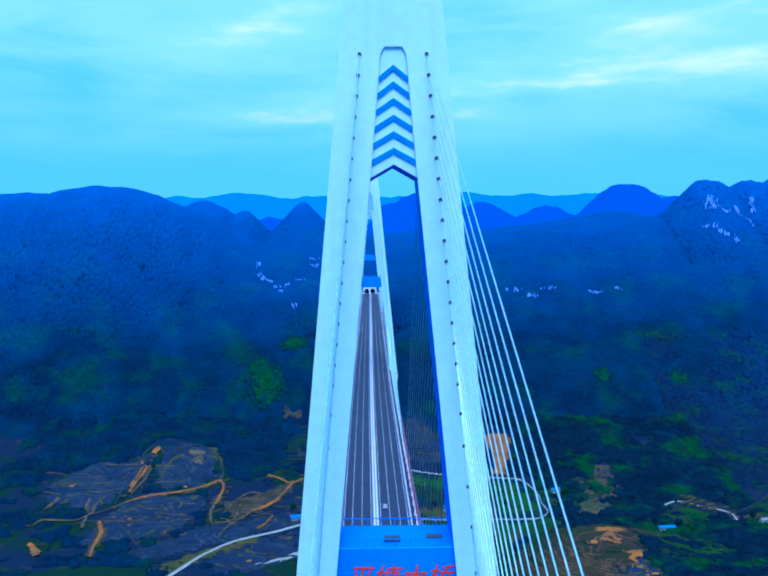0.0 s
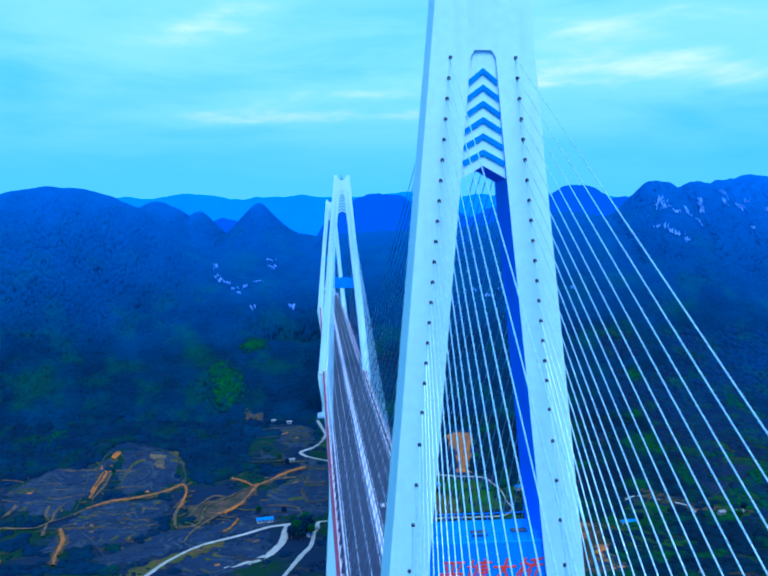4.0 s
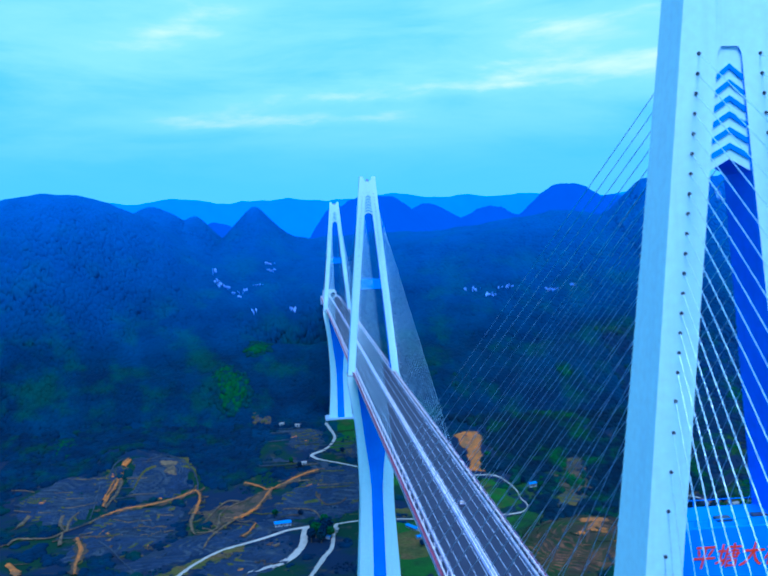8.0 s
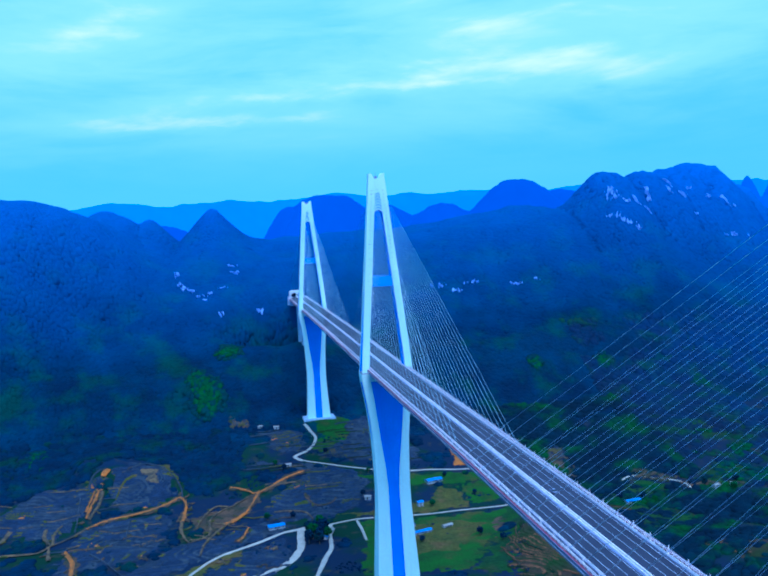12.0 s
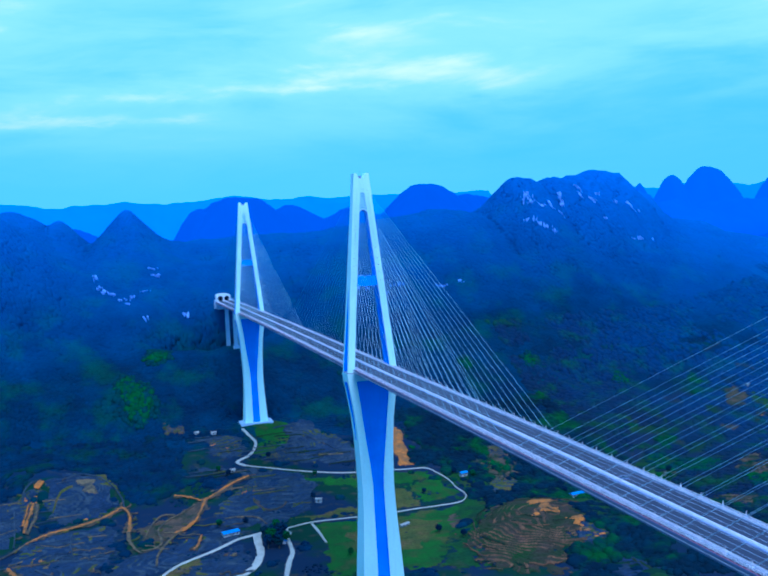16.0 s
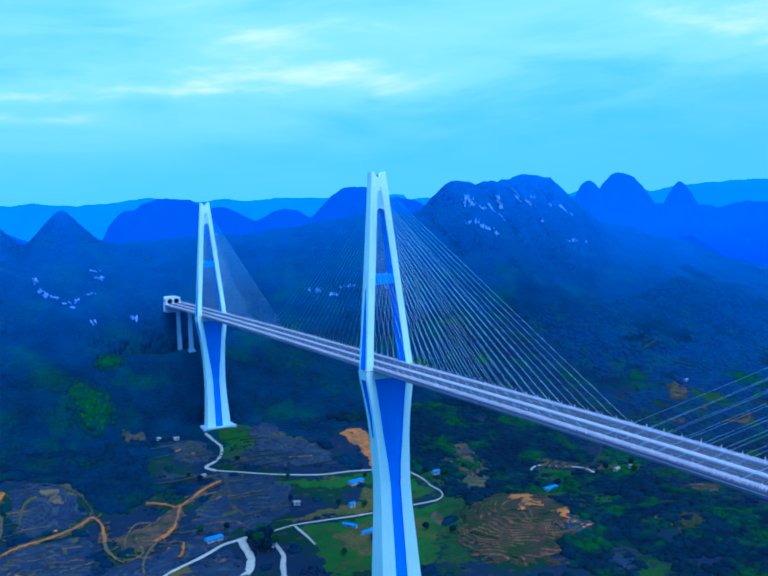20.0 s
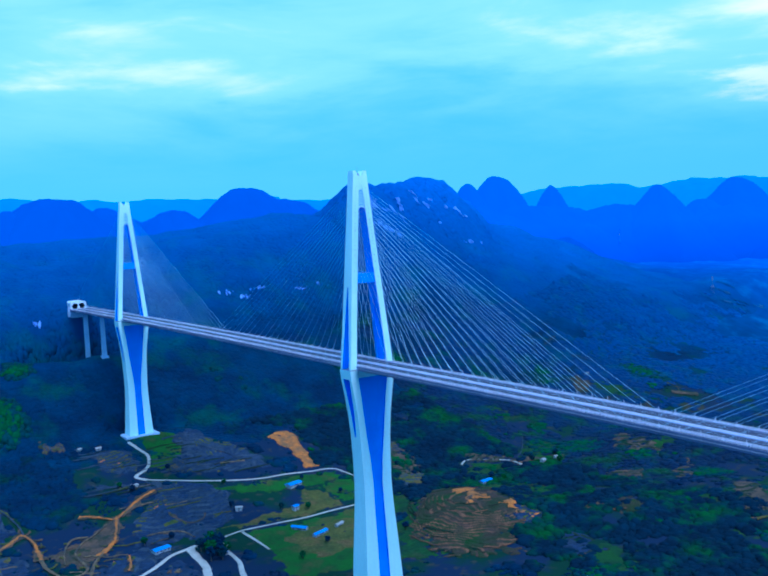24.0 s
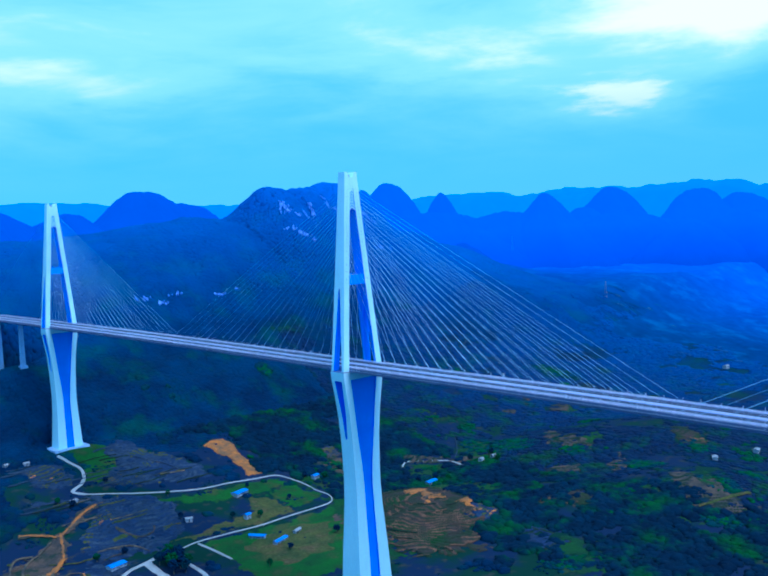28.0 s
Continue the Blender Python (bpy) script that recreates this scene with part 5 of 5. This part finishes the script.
def range_hill(x, y, top, wx, wy, k, mat, foot=-160, seed=0.0):
    """A far hill as a closed hump of its own."""
    n, m = 180, 50
    wx, wy = 1.15 * wx, 1.15 * wy
    verts, faces = [], []
    for j in range(m + 1):
        q = (j / m) * 1.9
        for i in range(n):
            a = 2 * math.pi * i / n
            rr = q * (1 + 0.06 * math.sin(3 * a + seed) + 0.05 * math.sin(7 * a + 2 * seed))
            z = foot + (top - foot) * math.exp(-0.75 * (q * q) ** k) 
            vx, vy = x + wx * rr * math.cos(a), y + wy * rr * math.sin(a)
            z += 10 * noise.noise((vx / 70, vy / 70, seed)) + 5 * noise.noise((vx / 22, vy / 22, seed)) + 2.5 * noise.noise((vx / 8, vy / 8, seed))
            verts.append((vx, vy, z))
    for j in range(m):
        for i in range(n):
            faces.append((j * n + i, j * n + (i + 1) % n, (j + 1) * n + (i + 1) % n, (j + 1) * n + i))
    ob = mesh_part("backdrop_hill", verts, faces, mat, smooth=True)
    return tagged(ob, "hazy blue wooded karst hill in the distance", "hill", "distant hills", "structure")


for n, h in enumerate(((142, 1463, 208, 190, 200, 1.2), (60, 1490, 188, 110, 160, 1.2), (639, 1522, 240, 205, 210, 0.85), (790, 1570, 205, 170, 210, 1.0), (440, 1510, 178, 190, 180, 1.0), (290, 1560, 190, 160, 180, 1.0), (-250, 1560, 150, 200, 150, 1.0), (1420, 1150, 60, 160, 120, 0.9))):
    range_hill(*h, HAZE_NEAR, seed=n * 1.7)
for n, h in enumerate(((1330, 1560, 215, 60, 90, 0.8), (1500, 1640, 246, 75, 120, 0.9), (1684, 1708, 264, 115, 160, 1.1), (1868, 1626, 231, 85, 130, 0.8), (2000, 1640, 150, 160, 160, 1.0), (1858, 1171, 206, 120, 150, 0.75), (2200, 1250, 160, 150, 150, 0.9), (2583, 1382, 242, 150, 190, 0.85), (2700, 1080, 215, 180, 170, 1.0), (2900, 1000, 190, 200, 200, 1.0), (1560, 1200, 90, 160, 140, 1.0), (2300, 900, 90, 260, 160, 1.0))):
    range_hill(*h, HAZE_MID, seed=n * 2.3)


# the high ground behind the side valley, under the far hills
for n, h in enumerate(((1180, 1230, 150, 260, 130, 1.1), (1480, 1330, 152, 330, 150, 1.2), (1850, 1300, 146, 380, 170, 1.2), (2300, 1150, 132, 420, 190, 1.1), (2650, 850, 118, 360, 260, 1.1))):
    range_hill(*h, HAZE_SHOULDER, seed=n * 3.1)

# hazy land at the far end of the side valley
# its haze is the material's glow, not air in front of it
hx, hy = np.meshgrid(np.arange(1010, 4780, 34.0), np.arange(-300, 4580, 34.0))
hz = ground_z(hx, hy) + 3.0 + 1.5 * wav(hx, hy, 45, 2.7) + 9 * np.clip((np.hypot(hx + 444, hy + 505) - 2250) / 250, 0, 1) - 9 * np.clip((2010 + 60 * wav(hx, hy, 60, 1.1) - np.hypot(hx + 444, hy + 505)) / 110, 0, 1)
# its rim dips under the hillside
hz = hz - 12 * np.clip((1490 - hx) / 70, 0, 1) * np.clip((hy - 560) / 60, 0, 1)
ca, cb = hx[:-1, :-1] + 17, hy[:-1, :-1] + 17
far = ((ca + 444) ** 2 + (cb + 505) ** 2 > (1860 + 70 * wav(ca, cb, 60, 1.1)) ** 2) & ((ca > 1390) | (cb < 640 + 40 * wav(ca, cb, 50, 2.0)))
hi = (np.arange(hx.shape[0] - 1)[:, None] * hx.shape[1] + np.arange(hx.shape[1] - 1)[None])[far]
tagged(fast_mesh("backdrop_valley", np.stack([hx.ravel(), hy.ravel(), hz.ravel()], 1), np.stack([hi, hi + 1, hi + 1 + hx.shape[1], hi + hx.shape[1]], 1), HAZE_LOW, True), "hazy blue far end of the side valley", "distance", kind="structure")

plots = np.random.default_rng(44)
for px, py in ((1454, 628), (1488, 572), (1587, 538), (1445, 429), (1337, 311), (1684, 615), (1611, 668), (1400, 600), (1540, 480), (1380, 360)):
    for k in range(4):
        x, y = px + plots.normal(0, 38), py + plots.normal(0, 30)
        a, r = plots.uniform(-0.4, 0.4) + 2.2, plots.uniform(14, 46)
        lane("far_plot", [(x, y), (x + 0.5 * r * math.cos(a) + plots.uniform(-8, 8), y + 0.5 * r * math.sin(a)), (x + r * math.cos(a), y + r * math.sin(a))], plots.uniform(3, 10), FAR_PLOT, "pale plot far up the side valley", 2.6, 0.5, "distant plot")


def range_ridge(x0, y0, x1, y1, tops, mat, foot=-100):
    """A far ridge: a long body whose crest rises and falls."""
    n = 260
    verts, faces = [], []
    d = Vector((x1 - x0, y1 - y0)).normalized()
    for i in range(n + 1):
        t = i / n
        z = float(np.interp(t, np.linspace(0, 1, len(tops)), tops)) + 26 * noise.noise((t * 13, x0, 0)) + 10 * noise.noise((t * 34, x0, 7)) + 4 * noise.noise((t * 90, x0, 3))
        px, py = x0 + (x1 - x0) * t, y0 + (y1 - y0) * t
        for off, f in ((-260, 0.0), (-130, 0.55), (-40, 0.93), (0, 1.0), (60, 0.9), (260, 0.0)):
            verts.append((px + d.y * -off * -1, py + d.x * off, foot + (z - foot) * f))
    for i in range(n):
        for k in range(5):
            faces.append((i * 6 + k, i * 6 + k + 1, (i + 1) * 6 + k + 1, (i + 1) * 6 + k))
    ob = mesh_part("backdrop_ridge", verts, faces, mat, smooth=True)
    return tagged(ob, "pale blue mountain ridge, its haze a glow in the material", "ridge", "distant hills", "structure")


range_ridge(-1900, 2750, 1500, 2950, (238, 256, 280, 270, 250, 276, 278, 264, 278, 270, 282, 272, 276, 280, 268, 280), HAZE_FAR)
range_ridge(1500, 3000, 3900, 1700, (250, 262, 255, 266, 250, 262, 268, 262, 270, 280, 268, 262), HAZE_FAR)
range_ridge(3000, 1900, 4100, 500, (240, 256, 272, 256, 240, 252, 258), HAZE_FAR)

# ---- far end: portal, approach piers ----
portal = thing("tunnel_portal", (-1.0, 788, deck_z(788)), "white twin-bore tunnel portal at the end of the deck", "tunnel portal")
portal.scale = (0.74, 0.74, 0.74)
bm = bmesh.new()
outline = [(-15.5, -9), (-15.5, 10.5), (-14.6, 13), (-12.5, 14.6), (-10, 15), (10, 15), (12.5, 14.6), (14.6, 13), (15.5, 10.5), (15.5, -9)]
f0, f1 = [bm.verts.new((x, 0, z)) for x, z in outline], [bm.verts.new((x, 40, z)) for x, z in outline]
for i in range(len(outline)):
    j = (i + 1) % len(outline)
    bm.faces.new((f0[i], f0[j], f1[j], f1[i]))
bm.faces.new(f1[::-1])
# face with the two bores left open
edge = [bm.edges.get((f0[i], f0[(i + 1) % len(outline)])) for i in range(len(outline))]
for cx in (-6.9, 6.9):
    ring = []
    for k in range(24):
        a = 2 * math.pi * k / 24
        ring.append(bm.verts.new((cx + 5.6 * math.cos(a), 0, max(0.1, 5.6 + 5.6 * math.sin(a)))))
    edge += [bm.edges.new((ring[k], ring[(k + 1) % 24])) for k in range(24)]
    deep = [bm.verts.new((v.co.x, 38, v.co.z)) for v in ring]
    for k in range(24):
        fa = bm.faces.new((ring[k], ring[(k + 1) % 24], deep[(k + 1) % 24], deep[k]))
        fa.material_index = 1
    bm.faces.new(deep).material_index = 1
bmesh.ops.triangle_fill(bm, edges=edge, use_beauty=True)
part("portal_wall", finish(bm), (PORTAL, HOLE), portal)
for s in (-1, 1):
    part("wing_wall", block(min(s * 15.4, s * 21), max(s * 15.4, s * 21), 2, 4, -16, 4, 0.2), CONCRETE, portal)
part("abutment", block(-15, 15, -4, 2, -18, -3.4, 0.2), CONCRETE, portal)
for y, w in ((748, 5.6), (667, 5.0)):
    top = deck_z(y) - 3.2
    low = float(min(ground_z(-6.0, y), ground_z(6.0, y)))
    pier = thing("approach_pier", (0, y, top), "slender pale concrete pier under the far approach span", "bridge pier", "approach piers")
    for x in (-3.0,):
        bm = loft(bmesh.new(), [rect(x - w / 2 - 0.5, x + w / 2 + 0.5, -2.3, 2.3, low - top - 2), rect(x - w / 2, x + w / 2, -1.8, 1.8, -1.6)])
        part("column", finish(bm), CONCRETE, pier)
        part("footing", block(x - w / 2 - 2.2, x + w / 2 + 2.2, -4.5, 4.5, low - top - 3, low - top + 2.2, 0.2), CONCRETE, pier)
    part("pier_cap", block(-12.5, 12.5, -2.4, 2.4, -1.6, 0, 0.15), CONCRETE, pier)

# ---- deck furniture ----
for s in (-1, 1):
    for py, pg in PYLONS:
        for side in (-1, 1):
            for i in range(22):
                y = stay_y(py, side, i)
                ob = part("anchor_post", loft(bmesh.new(), [rect(-0.2, 0.2, -0.22, 0.22, -1.2), rect(-0.13, 0.13, -0.14, 0.14, 0.9), rect(-0.08, 0.08, -0.08, 0.08, 2.9)]), RAIL, deck) if (s, py, side, i) == (-1, -550.0, -1, 0) else new("anchor_post", post_mesh)
                post_mesh = ob.data
                ob.parent, ob.location = deck, (deck_x(y) + s * 14.6, y, deck_z(y))

# ---- houses ----


def house(x, y, w, d, h, turn, roof, label, ridge=1.2):
    w, d, h = 0.78 * w, 0.72 * d, 0.8 * h
    z = float(ground_z(x, y))
    ob = thing("house", (x, y, z + 0.3), label, "house", "village houses")
    ob.rotation_euler = (0, 0, radians(turn))
    part("wall", block(-w / 2, w / 2, -d / 2, d / 2, -1.5, h), WALL, ob)
    bm = bmesh.new()
    o = 0.7
    prof = [(-d / 2 - o, h - 0.15), (0, h + ridge), (d / 2 + o, h - 0.15), (d / 2 + o, h + 0.15), (0, h + ridge + 0.3), (-d / 2 - o, h + 0.15)]
    a, b = [bm.verts.new((-w / 2 - o, py, pz)) for py, pz in prof], [bm.verts.new((w / 2 + o, py, pz)) for py, pz in prof]
    for i in range(6):
        bm.faces.new((a[i], a[(i + 1) % 6], b[(i + 1) % 6], b[i]))
    for ring in (a, b):
        bm.faces.new((ring[0], ring[1], ring[4], ring[5]))
        bm.faces.new((ring[1], ring[2], ring[3], ring[4]))
    part("roof", finish(bm), roof, ob)
    part("gable", loft(bmesh.new(), [[(-w / 2, -d / 2, h), (w / 2, -d / 2, h), (w / 2, d / 2, h), (-w / 2, d / 2, h)], [(-w / 2, -0.02, h + ridge - 0.1), (w / 2, -0.02, h + ridge - 0.1), (w / 2, 0.02, h + ridge - 0.1), (-w / 2, 0.02, h + ridge - 0.1)]]), WALL, ob)
    for k in range(max(1, int(w / 4))):
        wx = -w / 2 + (k + 0.5) * w / max(1, int(w / 4))
        part("window", block(wx - 0.7, wx + 0.7, -d / 2 - 0.08, -d / 2 + 0.1, h - 2.2, h - 0.8), WINDOW, ob)
    part("door", block(-0.6, 0.6, -d / 2 - 0.1, -d / 2 + 0.1, 0, 2.1), HOLE, ob)
    return ob


for h in ((-80, 268, 22, 12, 4.5, 12, ROOF, "large shed with a bright blue sheet roof"), (82, 286, 8, 7, 6, 10, ROOF, "small white house with a blue roof"), (57, 232, 22, 6, 3.5, -58, ROOF, "long low shed with a blue roof"), (66, 205, 24, 6.5, 3.5, 18, ROOF, "long low shed with a blue roof beside the pasture"),
          (112, 344, 24, 13, 3.0, 16, ROOF, "low shed with a wide blue roof in the meadow"), (28, 317, 9, 6, 4, -20, TILE, "pale house with a grey roof"), (-55, 414, 9, 7, 4, 10, TILE, "small white hut beside the lane"), (213, 330, 12, 8, 5, 15, ROOF, "white house with a blue roof at the bend"),
          (307, 223, 22, 9, 4, 8, ROOF, "blue-roofed shed on a green terrace"), (414, 234, 10, 7, 5.5, 20, TILE, "white farmhouse with a grey roof"), (432, 228, 8, 6, 5.5, -15, TILE, "white two-storey farmhouse with a grey roof"), (571, -8, 14, 8, 5, 30, TILE, "pale farmhouse in the side valley"), (645, -27, 12, 8, 5, 10, TILE, "pale farmhouse among fields"),
          (-61, 526, 8, 5, 3, 5, TILE, "pale hut at the wood's edge"), (-83, 531, 7, 5, 3, 25, TILE, "small white hut below the wood"), (-24, 240, 8, 6, 3, 70, TILE, "small pale hut beside the lane"), (-32, 222, 7, 5, 3, 70, ROOF, "small blue-roofed hut beside the lane"), (95, 215, 14, 5, 2.8, 22, TILE, "low grey shed in the pasture"), (1239, 292, 18, 10, 7, 0, TILE, "pale farmhouse far up the side valley"), (764, 477, 9, 6, 3, 20, TILE, "small white farmhouse above a green terrace")):
    house(*h)

# ---- limestone outcrops ----


def outcrop(x, y, w, h, seed):
    """Broken rock faces that lie flush in the slope, streaked downhill."""
    r = np.random.default_rng(seed)
    ob = thing("rock_outcrop", (x, y, 0), "bare bluish-white limestone face in the wooded slope", "rock outcrop", "limestone outcrops")
    # slabs run up the fall line
    up = Vector((float(ground_z(x + 25, y) - ground_z(x - 25, y)), float(ground_z(x, y + 25) - ground_z(x, y - 25)))).normalized()
    for k in range(int(w * h / 13) + 5):
        across, along = r.normal(0, 0.32) * w, r.normal(0, 0.32) * h
        half, tall = r.uniform(0.4, 1.4), r.uniform(2.0, 3.0 + 0.4 * h)
        rows = []
        for q in np.linspace(-0.5, 0.5, 5):
            o, f = across + r.uniform(-0.5, 0.5), along + q * tall
            g = half * (1.1 - 1.2 * abs(q)) * r.uniform(0.6, 1.25)
            corner = lambda c, d: (up.x * (f + d) + up.y * (o + c), up.y * (f + d) - up.x * (o + c))
            zz = float(ground_z(x + up.x * f + up.y * o, y + up.y * f - up.x * o)) + 2.6
            rows.append([(*corner(-g, 0), zz), (*corner(g, 0), zz), (*corner(0.8 * g, 1.5), zz - 4), (*corner(-0.8 * g, 1.5), zz - 4)])
        part("slab", finish(loft(bmesh.new(), rows)), LIMESTONE, ob)
    return ob


for n, (x, y, w, h) in enumerate(((-197, 885, 5, 18), (-186, 846, 9, 15), (-174, 836, 14, 9), (-160, 818, 12, 5), (-150, 805, 8, 4), (-100, 884, 14, 7), (-62, 786, 13, 4), (-120, 835, 16, 4), (-102, 914, 16, 5), (-142, 823, 8, 6), (-126, 773, 8, 4), (243, 784, 20, 6), (266, 774, 16, 5), (300, 782, 16, 4), (369, 762, 20, 5), (410, 768, 14, 4),
                                  (607, 888, 12, 16), (613, 876, 14, 12), (625, 864, 16, 6), (648, 868, 8, 14), (687, 904, 6, 16), (687, 891, 10, 8), (670, 864, 8, 8), (742, 925, 8, 14), (735, 902, 8, 14), (770, 917, 21, 8), (790, 928, 11, 6), (827, 921, 17, 6), (867, 936, 9, 9), (872, 928, 6, 13), (885, 923, 6, 5), (588, 850, 10, 5), (599, 843, 8, 5), (605, 834, 6, 5), (615, 828, 8, 8), (626, 821, 7, 7), (782, 885, 6, 3), (841, 861, 15, 6), (822, 855, 8, 3), (878, 867, 6, 4))):
    outcrop(x, y, w, h, 50 + n)


# ---- single trees ----


def tree(x, y, h, spread, seed, label, mat=None):
    r = np.random.default_rng(seed)
    ob = thing("tree", (x, y, float(ground_z(x, y))), label, "tree", "valley trees")
    bm = bmesh.new()
    bmesh.ops.create_cone(bm, cap_ends=True, segments=8, radius1=0.045 * h, radius2=0.018 * h, depth=0.6 * h, matrix=Matrix.Translation((0, 0, 0.28 * h)))
    part("trunk", bm, BARK, ob)
    for k in range(4):
        a, e = r.uniform(0, 6.28), r.uniform(0.5, 0.9)
        m = Matrix.Translation((0, 0, h * r.uniform(0.35, 0.5))) @ Matrix.Rotation(a, 4, "Z") @ Matrix.Rotation(e, 4, "Y") @ Matrix.Translation((0, 0, 0.16 * h))
        bm = bmesh.new()
        bmesh.ops.create_cone(bm, cap_ends=True, segments=6, radius1=0.018 * h, radius2=0.006 * h, depth=0.34 * h, matrix=m)
        part("limb", bm, BARK, ob)
    n = 90
    d = r.normal(0, 1, (n, 3))
    d /= np.linalg.norm(d, axis=1)[:, None]
    c = d * r.uniform(0.35, 1.0, (n, 1)) ** 0.6 * np.array([spread, spread, 0.34 * h]) + np.array([0, 0, 0.66 * h])
    s = spread * r.uniform(0.14, 0.30, n)
    v = ICO_V[None] * (1 + r.uniform(-0.3, 0.3, (n, 12, 1))) * s[:, None, None] + c[:, None]
    crown = fast_mesh("crown", v.reshape(-1, 3), (ICO_F[None] + 12 * np.arange(n)[:, None, None]).reshape(-1, 3), mat or VALLEY)
    crown.parent = ob
    return ob


for n, (x, y, h) in enumerate(((-36, 246, 17), (-42, 238, 15), (-33, 234, 18), (-45, 226, 16), (-38, 222, 14), (-48, 244, 13), (-30, 222, 12), (-50, 214, 14), (-40, 210, 13), (-88, 292, 9), (-60, 290, 8), (70, 296, 8), (95, 280, 9), (24, 326, 8), (204, 338, 9), (222, 322, 10), (298, 236, 9), (322, 230, 10), (330, 216, 9), (408, 248, 11), (442, 240, 10), (425, 215, 11), (150, 300, 7), (128, 352, 7), (40, 380, 7), (-5, 440, 8), (-60, 405, 9), (-70, 420, 8), (60, 180, 8), (120, 180, 9), (20, 160, 8), (135, 150, 9))):
    tree(x, y, h, 0.36 * h, 300 + n, "tall dark broadleaf tree beside the yard road" if n < 9 else "rounded dark tree among the fields", VALLEY if n % 3 else FRESH)

# ---- power line pylons ----


def power_pylon(x, y, h, z=None):
    ob = thing("power_pylon", (x, y, float(ground_z(x, y)) if z is None else z), "tall pale steel lattice power pylon", "power pylon", "power pylons")

    def strut(name, p, q, r=0.2):
        v = Vector(q) - Vector(p)
        bm = bmesh.new()
        bmesh.ops.create_cone(bm, cap_ends=True, segments=4, radius1=r, radius2=r, depth=v.length, matrix=Matrix.Translation((Vector(p) + Vector(q)) / 2) @ v.to_track_quat("Z", "Y").to_matrix().to_4x4())
        part(name, bm, GIRDER, ob)

    side = lambda z: 3.6 - 3.0 * z / h
    cs = ((-1, -1), (1, -1), (1, 1), (-1, 1))
    for a, b in cs:
        strut("leg", (a * side(0), b * side(0), -1), (a * side(h), b * side(h), h))
    for k in range(6):
        z0, z1 = h * k / 6, h * (k + 1) / 6
        for (a, b), (c, d) in zip(cs, cs[1:] + cs[:1]):
            strut("brace", (a * side(z0), b * side(z0), z0), (c * side(z1), d * side(z1), z1), 0.1)
    for z, w in ((0.72, 7.5), (0.84, 6.0), (0.96, 4.5)):
        strut("crossarm", (-w, 0, h * z), (w, 0, h * z), 0.3)


power_pylon(1373, 648, 40)
power_pylon(1598, 1101, 46, 26)

# ---- a car on the carriageway ----


def car(x, y):
    ob = thing("car", (deck_x(y) + x, y, deck_z(y)), "small dark car driving along the asphalt deck", "car")
    part("body", loft(bmesh.new(), [rect(-0.9, 0.9, -2.2, 2.2, 0.3), rect(-0.92, 0.92, -2.25, 2.25, 0.65), rect(-0.85, 0.85, -2.1, 2.1, 0.9)]), GIRDER, ob)
    part("cabin", loft(bmesh.new(), [rect(-0.82, 0.82, -1.6, 1.0, 0.9), rect(-0.62, 0.62, -1.1, 0.5, 1.45)]), WINDOW, ob)
    part("roof", block(-0.6, 0.6, -1.05, 0.45, 1.45, 1.5, 0.02), GIRDER, ob)
    for a in (-0.8, 0.8):
        for c in (-1.35, 1.35):
            bm = bmesh.new()
            bmesh.ops.create_cone(bm, cap_ends=True, segments=14, radius1=0.33, radius2=0.33, depth=0.22, matrix=Matrix.Translation((a, c, 0.33)) @ Matrix.Rotation(radians(90), 4, "Y"))
            part("wheel", bm, DARK, ob)


car(3.6, -335)
